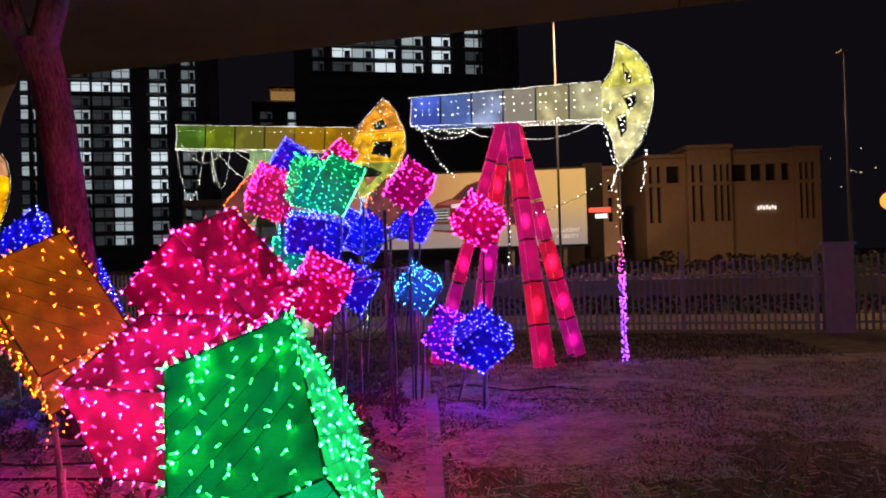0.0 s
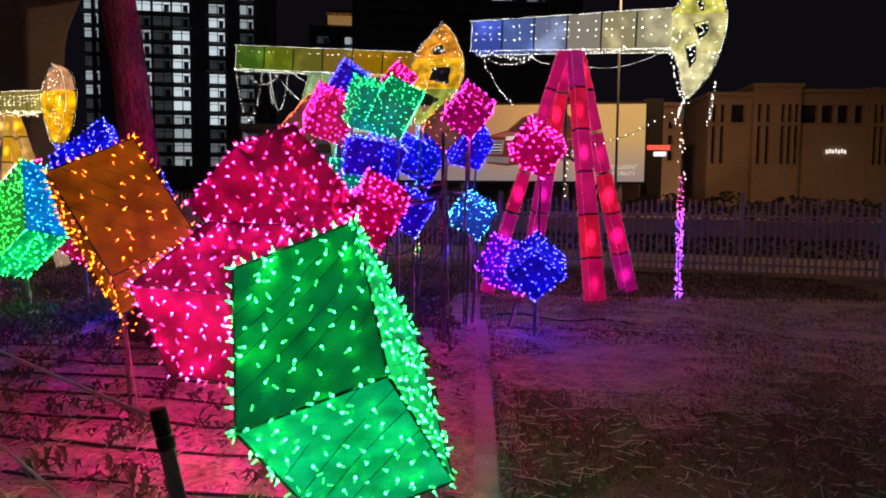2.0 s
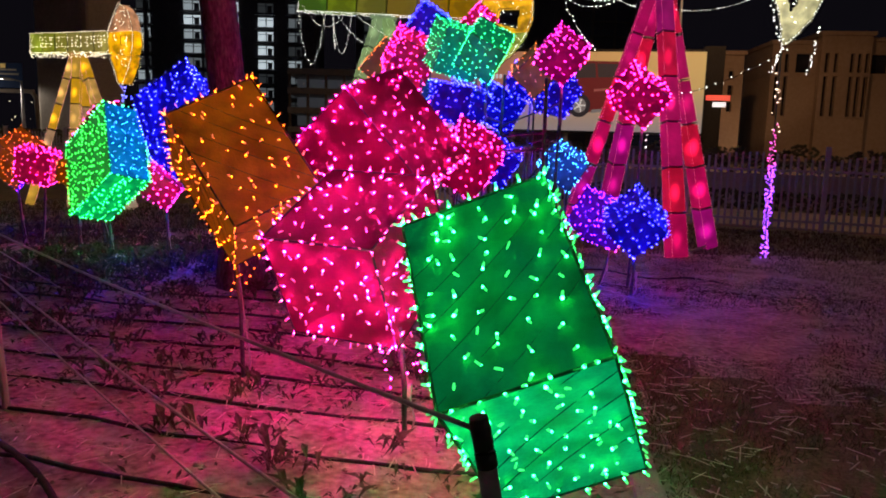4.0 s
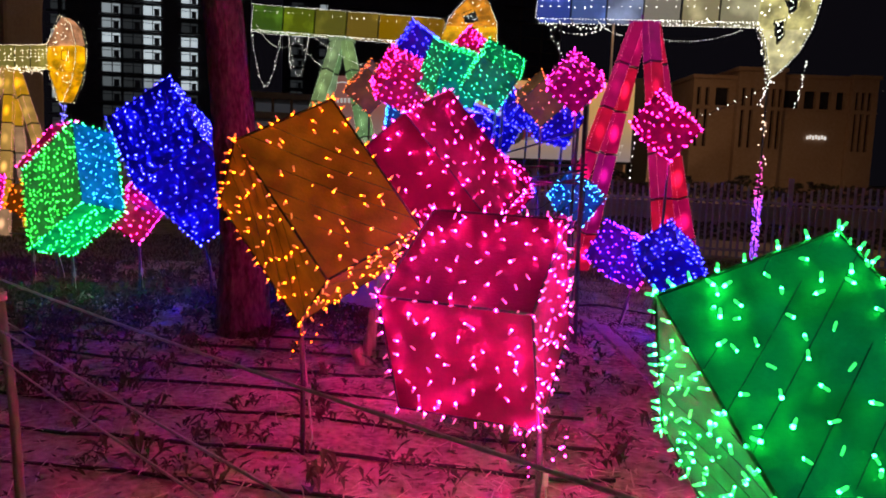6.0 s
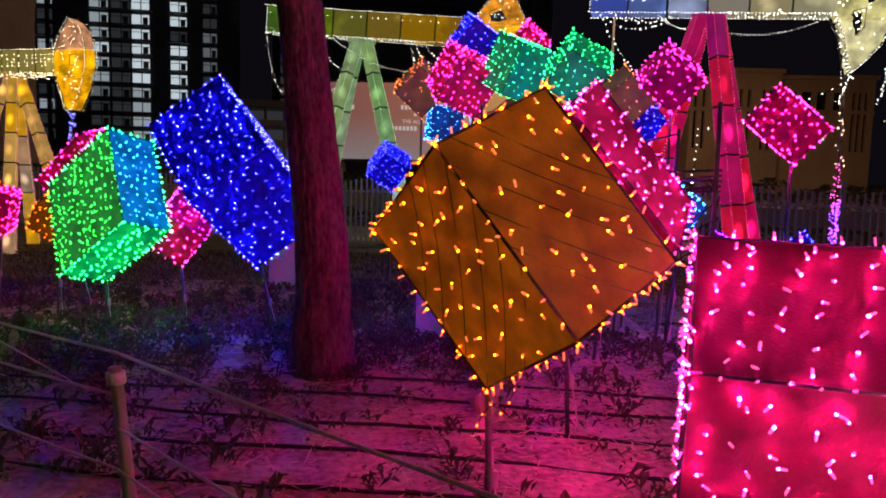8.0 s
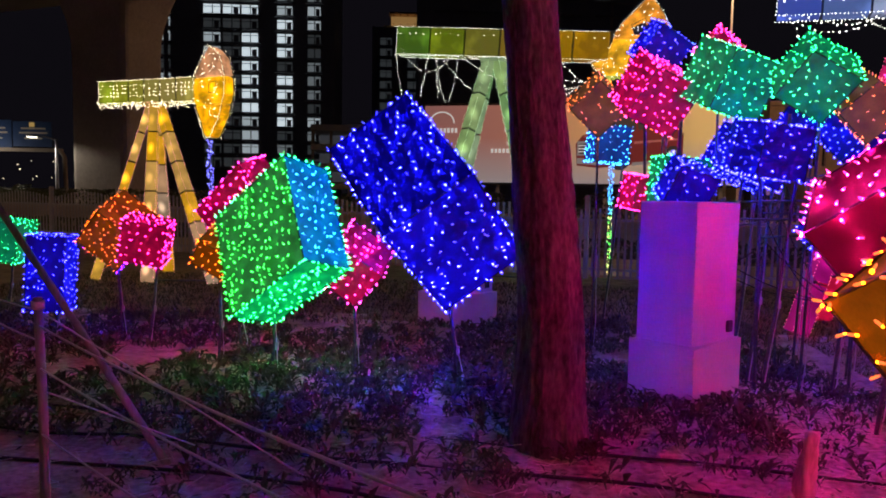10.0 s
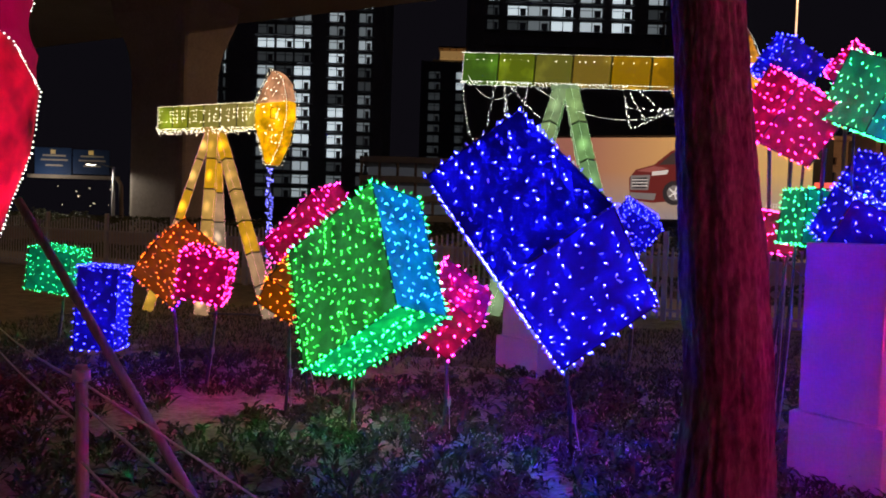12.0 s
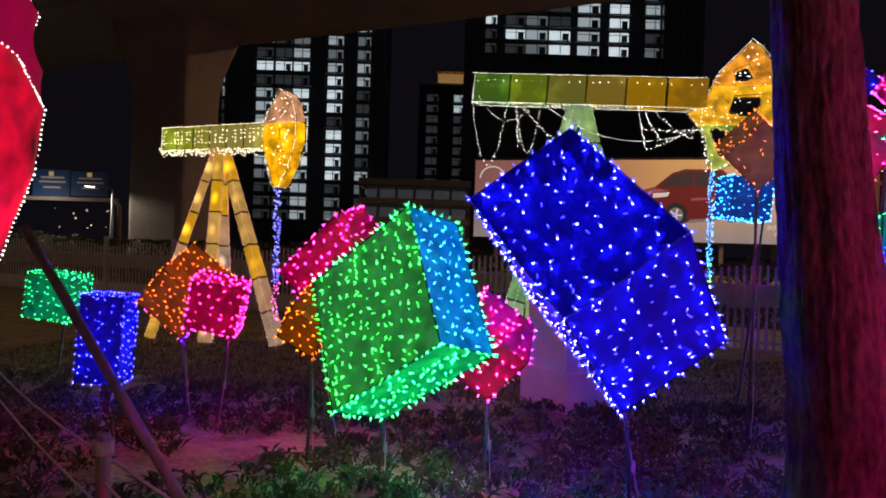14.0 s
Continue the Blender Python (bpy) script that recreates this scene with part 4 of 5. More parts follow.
    for _ in range(42000):
        x, y = 0.12 + 4.2 * rnd.random() ** 1.2, rnd.uniform(1.0, 5.4)
        a, h = rnd.uniform(0, 6.28), rnd.uniform(0.008, 0.03)
        w = Vector((math.cos(a), math.sin(a), 0)) * 0.0026
        p = Vector((x, y, ground_z(x, y) + 0.03 * noise.noise((x * 0.9, y * 0.9, 0)) + 0.015 * noise.noise((x * 3, y * 3, 5))))
        o = len(vs)
        vs.extend((p - w, p + w, p + Vector((rnd.uniform(-1, 1) * 0.02, rnd.uniform(-1, 1) * 0.02, h))))
        fs.append((o, o + 1, o + 2))
    for _ in range(26000):
        x, y = rnd.uniform(-13, 7), rnd.uniform(12.2, 17.5)
        if y > 15.9 + 0.29 * (8.45 - x) - 0.4:
            continue
        a, h = rnd.uniform(0, 6.28), rnd.uniform(0.03, 0.09)
        w = Vector((math.cos(a), math.sin(a), 0)) * 0.009
        p = Vector((x, y, ground_z(x, y) + 0.03 * noise.noise((x * 0.9, y * 0.9, 0))))
        o = len(vs)
        vs.extend((p - w, p + w, p + Vector((rnd.uniform(-1, 1) * 0.05, rnd.uniform(-1, 1) * 0.05, h))))
        fs.append((o, o + 1, o + 2))
    ob = mesh_object("lawn_grass", vs, fs, GRASS)
    tagged(ob, "thin short grass of the worn lawn", "grass", kind="stuff")


build_bed()


# ---- rope barrier ----
def build_barrier():
    p1, pa, pb = Vector((-0.647, 1.256, 1.09)), Vector((-3.348, 3.665, 0.95)), Vector((-5.605, 5.572, 1.035))
    foot = Vector((-0.42, 1.31, 0))
    post = empty("barrier_post", Matrix.Translation(foot), "dark green steel angle post, bent over", "post", "rope barrier posts")
    top = p1 - foot
    # an angle section: two flat legs meeting along the back edge
    for name, w, d, dx, dy in (("flange", 0.030, 0.004, 0.0, 0.0), ("web", 0.004, 0.026, -0.013, 0.015)):
        bm = bmesh.new()
        ends = [[bm.verts.new(q + Vector((dx + sx * w / 2, dy + sy * d / 2, 0))) for sx, sy in ((-1, -1), (1, -1), (1, 1), (-1, 1))] for q in (Vector((0, 0, -0.1)), top * 0.985)]
        for k in range(4):
            bm.faces.new((ends[0][k], ends[0][(k + 1) % 4], ends[1][(k + 1) % 4], ends[1][k]))
        bm.faces.new(ends[0][::-1])
        bm.faces.new(ends[1])
        part(name, bm, STEEL, post)
    part("cap", tube_bm([top * 0.955, top * 0.985, top], 0.016, 10, [0.95, 1.0, 0.9]), RUBBER, post, "dark plastic cap tied with cord")
    part("cord_wrap", tube_bm([top * 0.93, top * 0.95], 0.0165, 10), WIRE, post)
    for at_top, foot, r in ((pa, Vector((-3.29, 3.69, 0)), 0.019), (pb, Vector((-5.60, 5.58, 0)), 0.022), (Vector((-7.9, 7.6, 1.0)), Vector((-7.9, 7.6, 0)), 0.026)):
        st = empty("barrier_stake", pose(*foot), "rough wooden stake holding the rope barrier", "stake", "rope barrier posts")
        t = at_top - foot
        part("stake", tube_bm([(0, 0, -0.1), t * 0.5 + Vector((0.008, 0, 0)), t], r, 8, [1.1, 1.0, 0.9]), STAKE, st)
        part("rope_wrap", tube_bm([t * 0.95, t * 0.985], r * 1.35, 8), ROPE, st)
    pc = Vector((-7.9, 7.6, 1.0))
    for a, b, za, zb, drop in ((p1, pa, 1.07, 0.99, 0.02), (p1, pa, 0.76, 0.78, 0.02), (p1, pa, 0.61, 0.66, 0.02), (pa, pb, 0.99, 0.91, 0.03), (pa, pb, 0.87, 0.72, 0.03), (pa, pb, 0.66, 0.42, 0.02),
                               (pb, pc, 0.98, 0.93, 0.05), (pb, pc, 0.84, 0.80, 0.04), (pb, Vector((-4.55, 6.2, 0)), 0.98, 0.02, 0.0), (pb, Vector((-5.2, 6.5, 0)), 0.62, 0.02, 0.0)):
        ob = part("rope", tube_bm(sag((a.x, a.y, za), (b.x, b.y, zb), drop), 0.0042, 6), ROPE)
        tagged(ob, "thin pale rope strung between the posts", "rope", "barrier ropes")


build_barrier()


# ---- big red lantern with a brace ----
def build_red_lantern():
    c = Vector((-9.90, 9.06, 0))
    thing = empty("balloon_lantern", Matrix.Translation(c), "tall bulging red fabric lantern edged with white beads", "lantern")
    prof = [(0.45, 0.12), (0.7, 0.35), (1.1, 0.60), (1.6, 0.745), (2.07, 0.90), (2.3, 0.93), (2.66, 0.97), (3.0, 0.957), (3.5, 0.91), (4.1, 0.84), (4.7, 0.62), (5.0, 0.25)]
    rnd = random.Random(8)
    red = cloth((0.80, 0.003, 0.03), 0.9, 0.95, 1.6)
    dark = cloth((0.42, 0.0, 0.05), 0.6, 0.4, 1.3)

    def seam(z, g):
        return radians(36 + 90 * g - (100 * (z - 2.66) if z > 2.66 else 0))
    for g in range(4):
        for name, material, u0, u1 in (("gore", red, -1.0, 0.0),):
            bm = bmesh.new()
            rows = []
            for z, r in prof:
                a1, a0 = seam(z, g), seam(z, g - 1)
                rows.append([bm.verts.new((r * math.cos(a0 + (a1 - a0) * k / 10), r * math.sin(a0 + (a1 - a0) * k / 10), z)) for k in range(11)])
            for a, b in zip(rows, rows[1:]):
                for k in range(10):
                    f = bm.faces.new((a[k], a[k + 1], b[k + 1], b[k]))
                    f.smooth = True
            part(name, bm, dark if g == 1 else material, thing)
        line = [Vector((r * 1.012 * math.cos(seam(z, g)), r * 1.012 * math.sin(seam(z, g)), z)) for z, r in prof]
        fine = []
        for p, q in zip(line, line[1:]):
            fine += [p.lerp(q, t / 4) for t in range(4)]
        bulbs_mesh("edge_string", beads(fine + line[-1:], 0.045, rnd), 0.026, glow(WHITE_LED, 3.5), thing)
    part("base_pole", tube_bm([(0, 0, -0.1), (0, 0, 1.0)], 0.05, 8), DARKSTEEL, thing)
    ob = part("brace_pole", tube_bm([(-6.50, 6.33, 1.58), (-5.95, 6.36, 0.76), (-5.42, 6.37, -0.03)], 0.021, 8, [0.9, 1.0, 1.1]), STAKE)
    tagged(ob, "thick round wooden brace pole leaning in the bed", "pole")


build_red_lantern()


# ---- frame that carries the raised lanterns ----
def build_frame():
    thing = empty("lantern_frame", at(-1.3, 9.6), "thin dark steel frame with loose cables between lanterns", "frame")
    rnd = random.Random(31)
    posts = [(0.90, -2.45, 2.3), (1.05, -0.9, 2.2), (-0.15, -0.3, 2.4), (-0.75, 0.5, 2.5), (0.35, 0.75, 2.6), (-0.9, 1.5, 2.9)]
    for x, y, h in posts:
        part("post", tube_bm([(x, y, -0.1), (x + rnd.uniform(-0.03, 0.03), y, h * 0.5), (x + rnd.uniform(-0.05, 0.05), y, h)], 0.018, 8), DARKSTEEL, thing)
    for i in range(len(posts)):
        for j in range(i):
            a, b = posts[i], posts[j]
            if rnd.random() < 0.75:
                h = rnd.uniform(1.4, 2.1)
                part("cross_bar", tube_bm([(a[0], a[1], min(h, a[2])), (b[0], b[1], min(h + rnd.uniform(-0.2, 0.3), b[2]))], 0.011, 6), DARKSTEEL, thing)
                part("loose_cable", tube_bm(sag((a[0], a[1], h), (b[0], b[1], h - 0.1), rnd.uniform(0.2, 0.8)), 0.005, 4), WIRE, thing)


build_frame()


# ---- wrapped stump and bead string ----
def build_wrap():
    thing = empty("wrapped_post", pose(-2.14, 6.2, 0), "short post wrapped in pale loose cloth", "post")
    bm = bmesh.new()
    rings = []
    for i in range(9):
        z = 0.42 * i / 8
        r = 0.052 - 0.026 * i / 8
        rings.append([bm.verts.new(((r + 0.012 * math.sin(4 * a + 0.9 * i) + 0.006 * math.sin(9 * a + 2.1 * i)) * math.cos(a) + 0.05 * i / 8, (r + 0.012 * math.sin(4 * a + 0.9 * i) + 0.006 * math.sin(9 * a + 2.1 * i)) * math.sin(a), z)) for a in [2 * math.pi * k / 18 for k in range(18)]])
    for a, b in zip(rings, rings[1:]):
        for k in range(18):
            f = bm.faces.new((a[k], a[(k + 1) % 18], b[(k + 1) % 18], b[k]))
            f.smooth = True
    bm.faces.new(rings[-1])
    part("cloth_wrap", bm, STAKE, thing)
    part("stub", tube_bm([(0, 0, -0.05), (-0.09, -0.02, 0.12)], 0.05, 8), STAKE, thing)
    rnd = random.Random(6)
    line = sag((3.24, 12.1, 2.95), (1.45, 13.0, 2.25), 0.15, 16) + sag((1.45, 13.0, 2.25), (1.40, 13.05, 1.3), 0.0, 4)[1:]
    ob = empty("bead_string", Matrix.Translation(line[0]), "string of warm white lights slung from the pump head", "string lights")
    line = [p - line[0] for p in line]
    part("cord", tube_bm(line, 0.004, 4), WIRE, ob)
    bulbs_mesh("light_string", beads(line, 0.10, rnd, 0.02), 0.032, glow(WHITE_LED, 5.0), ob)

    ob = part("power_cable", tube_bm([(0.2 + 0.17 * i, 10.4 - 0.05 * i + 0.18 * math.sin(i * 0.9), ground_z(0.3 + 0.17 * i, 10.3) + 0.015) for i in range(12)], 0.012, 6), RUBBER)
    tagged(ob, "black power cable lying across the lawn", "cable")


build_wrap()


# ---- street beyond the fence ----
LINE = Matrix.Translation((9.5, 15.59, -0.33)) @ Matrix.Rotation(math.atan2(9.5, -32.45), 4, "Z") @ Matrix.Scale(-1, 4, (0, 1, 0))
# local x runs along the fence to the west, local y away from the garden


def along(x, y, z=0.0):
    return LINE @ Vector((x, y, z))


def strip(name, y0, y1, z, material, label, category, x0=-30, x1=60, thick=0.12):
    bm = bmesh.new()
    lo, hi = [], []
    n = 45
    for i in range(n + 1):
        x = x0 + (x1 - x0) * i / n
        lo.append([bm.verts.new(along(x, y, z - thick)) for y in (y0, y1)])
        hi.append([bm.verts.new(along(x, y, z)) for y in (y0, y1)])
    for i in range(n):
        bm.faces.new((hi[i][0], hi[i][1], hi[i + 1][1], hi[i + 1][0]))
        bm.faces.new((lo[i][0], hi[i][0], hi[i + 1][0], lo[i + 1][0]))
        bm.faces.new((lo[i][1], lo[i + 1][1], hi[i + 1][1], hi[i][1]))
    bmesh.ops.recalc_face_normals(bm, faces=bm.faces)
    tagged(part(name, bm, material), label, category, kind="structure")


strip("pavement", 0.3, 4.6, 0.06, SAND, "sandy paved strip behind the fence", "pavement")
strip("road", 11.5, 30, 0.05, ASPHALT, "dark asphalt road beyond the hedge", "road")
strip("trim", 7.8, 8.05, 0.98, CONCRETE, "long low concrete barrier wall", "wall", thick=1.2)


def hedge(label, y, h, w, n, seed, x0=-25, x1=50):
    rnd = random.Random(seed)
    vs, fs = [], []
    for _ in range(n):
        x = rnd.uniform(x0, x1)
        top = h * (0.86 + 0.22 * noise.noise((x * 0.9, seed, 0)) + 0.10 * noise.noise((x * 3, seed, 4)))
        z = top * (1 - rnd.random() ** 1.6)
        p = along(x, y + rnd.uniform(-w, w) * (1 - 0.4 * z / h), z)
        q = Euler([rnd.uniform(0, 6.28) for _ in range(3)]).to_matrix()
        k = rnd.uniform(0.07, 0.14)
        o = len(vs)
        vs.extend(p + q @ Vector(v) * k for v in ((0, -1, 0), (0.45, 0, 0.1), (0, 1, 0), (-0.45, 0, 0.1)))
        fs.append((o, o + 1, o + 2, o + 3))
    tagged(mesh_object("hedge", vs, fs, LEAF), label, "hedge", kind="stuff")


hedge("low dark hedge beside the pavement", 5.3, 0.62, 0.5, 9000, 51)
hedge("tall dark clipped hedge beside the road", 10.2, 1.95, 0.7, 17000, 52)


def street_lamp(label, x, y, h, energy, colour, reach=(0.0, -1.6), lit=True, pole=STEEL):
    z = ground_z(x, y)
    thing = empty("street_lamp", pose(x, y, z), label, "street lamp", "street lamps")
    part("pole", tube_bm([(0, 0, -0.1), (0, 0, h * 0.5), (0, 0, h)], 0.10, 10, [1.2, 0.9, 0.6]), pole, thing)
    part("arm", tube_bm([(0, 0, h - 0.05), (reach[0] * 0.5, reach[1] * 0.5, h + 0.12), (reach[0], reach[1], h + 0.15)], 0.04, 6), pole, thing)
    part("lamp_head", box_bm(Matrix.Translation((reach[0], reach[1], h + 0.15)), (0.30, 0.65, 0.12), 0.03), pole, thing)
    if lit:
        part("lens", box_bm(Matrix.Translation((reach[0], reach[1], h + 0.075)), (0.24, 0.5, 0.03), 0.01), glow(colour, 8.0, "lamp_lens"), thing, "glowing lens")
        ob = lamp("street_light", "SPOT", pose(x + reach[0], y + reach[1], z + h + 0.02), energy, colour, 0.2, 172)
    return thing


street_lamp("tall street lamp post with a warm lit side", 10.73, 60.0, 21.5, 9000, (1.0, 0.55, 0.27), (0.4, -3.6))
street_lamp("tall grey street lamp post by the road, unlit", 23.28, 40.0, 12.6, 0, (1.0, 0.62, 0.30), (-0.02, 0.25), False)
# out of view, added only for warm light on the pier
street_lamp("unseen lamp by the side road, added to warm the viaduct pier", -24.5, 12.5, 8.0, 900, (1.0, 0.58, 0.32), (1.2, 0.6))
# unseen lamp behind the path, added as fill for ropes and lawn
street_lamp("unseen lamp behind the path, added to brighten ropes and lawn", 8.2, -3.0, 7.5, 220, (1.0, 0.82, 0.80), (-0.8, 0.8))
# no lamp known here: added out of view to light the paved strip
street_lamp("unseen lamp past the fence's end, added to light the paved strip", 19.5, 21.5, 8.0, 900, (1.0, 0.55, 0.27), (-1.6, -0.4))
street_lamp("street lamp with a bright white head", -29.35, 39.9, 4.4, 600, (1.0, 0.88, 0.72), (-1.2, -0.3))


thin_post = empty("signpost", at(2.6, 23.9), "thin pale metal post beyond the fence", "post")
part("pole", tube_bm([(0, 0, -0.1), (0, 0, 2.4), (0, 0, 4.9)], 0.045, 8), STEEL, thin_post)
part("cap", tube_bm([(0, 0, 4.88), (0, 0, 4.96)], 0.055, 8), STEEL, thin_post)


# ---- concrete pillar in the fence ----
def gate_pillar(x, y):
    thing = empty("fence_pillar", at(x, y, -22), "square grey concrete fence pillar", "pillar")
    part("shaft", box_bm(Matrix.Translation((0, 0, 0.95)), (0.56, 0.45, 1.9), 0.015), CONCRETE, thing)
    part("coping", box_bm(Matrix.Translation((0, 0, 1.935)), (0.66, 0.55, 0.07), 0.012), CONCRETE, thing)


gate_pillar(8.86, 15.72)


# ---- viaduct ----
def build_viaduct():
    yaw = math.degrees(math.atan2(-0.283, 1))
    thing = empty("viaduct", pose(-8, 39.7, 0, 0, 0, yaw), "concrete box-girder viaduct on a flared pier", "viaduct")
    # cross-section: local y toward the far side
    sec = [(0.0, 13.0), (0.4, 13.7), (0.6, 15.4), (-9.6, 15.4), (-9.4, 13.7), (-9.0, 13.0)]
    bm = bmesh.new()
    ends = [[bm.verts.new((x, y, z)) for y, z in sec] for x in (-110, -55, 0, 55, 110)]
    for a, b in zip(ends, ends[1:]):
        for k in range(6):
            bm.faces.new((a[k], a[(k + 1) % 6], b[(k + 1) % 6], b[k]))
    bm.faces.new(ends[0])
    bm.faces.new(ends[-1][::-1])
    bmesh.ops.recalc_face_normals(bm, faces=bm.faces)
    part("deck", bm, CONCRETE, thing)
    for x in (-63, -35, -7.2 + 28, 49):
        part("deck_joint", box_bm(Matrix.Translation((x, -4.5, 12.99)), (0.06, 9.0, 0.03)), RUBBER, thing)
    pier = bmesh.new()
    rings = []
    for z, w, d in ((-0.8, 1.95, 1.4), (8.6, 1.95, 1.4), (9.4, 1.99, 1.44), (10.3, 2.12, 1.55), (11.2, 2.38, 1.75), (12.2, 2.72, 2.0), (13.0, 2.85, 2.1)):
        ring = []
        for cx, cy, a0 in ((1, 1, 0), (-1, 1, 90), (-1, -1, 180), (1, -1, 270)):
            for k in range(4):
                a = radians(a0 + 30 * k)
                r = 0.35
                ring.append(pier.verts.new((-17.6 + cx * (w - r) + r * math.cos(a), -4.2 + cy * (d - r) + r * math.sin(a), z)))
        rings.append(ring)
    for a, b in zip(rings, rings[1:]):
        for k in range(16):
            pier.faces.new((a[k], a[(k + 1) % 16], b[(k + 1) % 16], b[k]))
    pier.faces.new(rings[-1])
    part("pier", pier, CONCRETE, thing)


build_viaduct()


# ---- towers ----
def box_mesh(name, m, size, material):
    me = bpy.data.meshes.new(name)
    bm = box_bm(m, size)
    bm.to_mesh(me)
    bm.free()
    me.materials.append(material)
    return me


def window_meshes(w, h):
    # the weakest glow fills unlit floors, standing in for faint city light
    panes = [box_mesh("window", Matrix.Translation((0, 0.02, 0)), (w, 0.05, h), glow((0.80, 0.93, 1.0), k, "window_glow")) for k in (0.72, 0.34, 0.12, 0.5, 0.025)]
    return panes, box_mesh("mullion", Matrix.Translation((w * 0.04, -0.06, 0)), (0.2, 0.12, h), TOWER), box_mesh("blind", Matrix.Translation((w * 0.28, -0.05, -h * 0.12)), (w * 0.3, 0.06, h * 0.76), TOWER), box_mesh("ceiling_band", Matrix.Translation((0, -0.05, h * 0.22)), (w, 0.06, 0.14), TOWER)


def tower(label, x, y, yaw, w, d, h, cols, z0, z1, floor, seed, slabs=True, recess=0.0):
    rnd = random.Random(seed)
    thing = empty("apartment_tower", pose(x, y, 0, 0, 0, yaw), label, "building", "towers")
    part("wall", box_bm(Matrix.Translation((0, d / 2, h / 2)), (w, d, h)), TOWER, thing)
    part("roof", box_bm(Matrix.Translation((0, d / 2, h + 0.6)), (w * 0.6, d * 0.6, 1.2)), TOWER, thing)
    n = int(h / floor)
    for cx, cw, dens, dark, *lit_plan in cols:
        mes, mullion, blind, band = window_meshes(cw, floor * 0.64)
        for k in range(1, n):
            z = k * floor
            lit = rnd.random() < dens
            pick = mes[(1 if rnd.random() < 0.4 else 2) if rnd.random() < dark else rnd.choice((0, 0, 3, 1))] if lit else mes[4]
            if lit_plan and 0 <= 14 - k < len(lit_plan[0]):  # floors counted down from the fourteenth
                pick = mes[{"0": 4, "1": 2, "2": 1, "3": 0}[lit_plan[0][14 - k]]]
            if z0 < z < z1:
                ob = new("window", pick)
                ob.parent = thing
                ob.matrix_basis = Matrix.Translation((cx, -0.03, z + floor * 0.45))
                for name, me in (("mullion", mullion), ("blind", blind), ("ceiling_band", band)):
                    if name == "mullion" or rnd.random() < 0.7:
                        new(name, me).parent = ob
        for k in range(1, n):
            if z0 - 12 < k * floor < z1 + 12:
                part("balcony", box_bm(Matrix.Translation((cx, -0.55, k * floor)), (cw + 1.2, 1.1, 0.25)), TOWER, thing)
    for x2 in (-w / 2 + 0.5, w / 2 - 0.5):
        part("fin", box_bm(Matrix.Translation((x2, -0.4, h / 2)), (0.7, 0.8, h)), TOWER, thing)
    return thing


tower("dark apartment tower with columns of lit flats", -66.3, 160, 10.6, 37, 22, 92,
      [(-18.6, 2.8, 0.75, 0.5, "2222002200200"), (-8.2, 3.6, 0.72, 0.4, "0302223221000"), (-4.0, 3.6, 0.0, 0.5, "0300000000000"), (0.0, 3.5, 0.9, 0.15, "2303333332222"), (7.6, 3.3, 0.88, 0.05, "1233303333011"), (14.0, 2.8, 0.65, 0.8, "1220011102100")], 5, 60, 3.03, 71)
tower("tall dark tower lit only on its upper floors", -3.9, 182, 10.6, 56, 26, 105,
      [(-22.4, 2.6, 0.85, 0.0), (-16.6, 4.6, 0.6, 0.75), (-11.5, 5.0, 0.6, 0.75), (-6.0, 5.0, 0.9, 0.0), (0.9, 5.2, 0.85, 0.35), (8.2, 4.6, 0.9, 0.3), (16.6, 4.2, 0.6, 0.85)], 46, 80, 3.4, 72)
tower("distant slender tower with a golden lit crown", -45.6, 229.7, 10.6, 17.5, 16, 52, [(-4.5, 3.5, 0.12, 0.9), (4.0, 3.5, 0.12, 0.9)], 10, 50, 3.3, 73)


def build_crown():
    thing = empty("tower_crown", pose(-43.4, 230.2, 52.08, 0, 0, 10.6), "golden lit rooftop crown of the slender tower", "roof")
    for i in range(5):
        part("fin", box_bm(Matrix.Translation((-4.5 + 2.2 * i, 0.5, 2.6)), (0.35, 0.35, 3.0)), HOTEL, thing)
    part("band", box_bm(Matrix.Translation((0, 2.0, 2.2)), (10.5, 4.0, 2.0)), glow((1.0, 0.55, 0.18), 0.22, "golden_band"), thing)
    part("canopy", box_bm(Matrix.Translation((0, 2.0, 4.3)), (11.5, 5.0, 0.5)), HOTEL, thing)


build_crown()


def build_site():
    thing = empty("building_shell", pose(19.0, 186, 0, 0, 0, 10.6), "unfinished concrete frame of a tower", "building")
    for k in range(16):
        part("slab", box_bm(Matrix.Translation((0, 4, 20 + 3.4 * k)), (11, 8, 0.3)), CONCRETE, thing)
    for x in (-5, 0.5, 5):
        part("column", box_bm(Matrix.Translation((x, 0.5, 40)), (0.7, 0.7, 80)), CONCRETE, thing)
    thing = empty("parking_structure", pose(-28.5, 111.3, 0, 0, 0, 10.6), "open multi-storey car park in grey concrete", "building")
    for k in range(4):
        part("deck", box_bm(Matrix.Translation((0, 6, 2.2 + 2.9 * k)), (17, 12, 0.9)), PLASTER, thing)
        # dim glowing sheets stand in for the light on the open levels
        if k < 3:
            part("glow_sheet", box_bm(Matrix.Translation((0, 8, 3.7 + 2.9 * k)), (16, 0.1, 1.6)), glow((0.8, 0.85, 1.0), 0.03, "sheet_glow"), thing)
    for i in range(7):
        part("column", box_bm(Matrix.Translation((-8.2 + 2.73 * i, 0.4, 5.5)), (0.4, 0.4, 11)), CONCRETE, thing)


build_site()


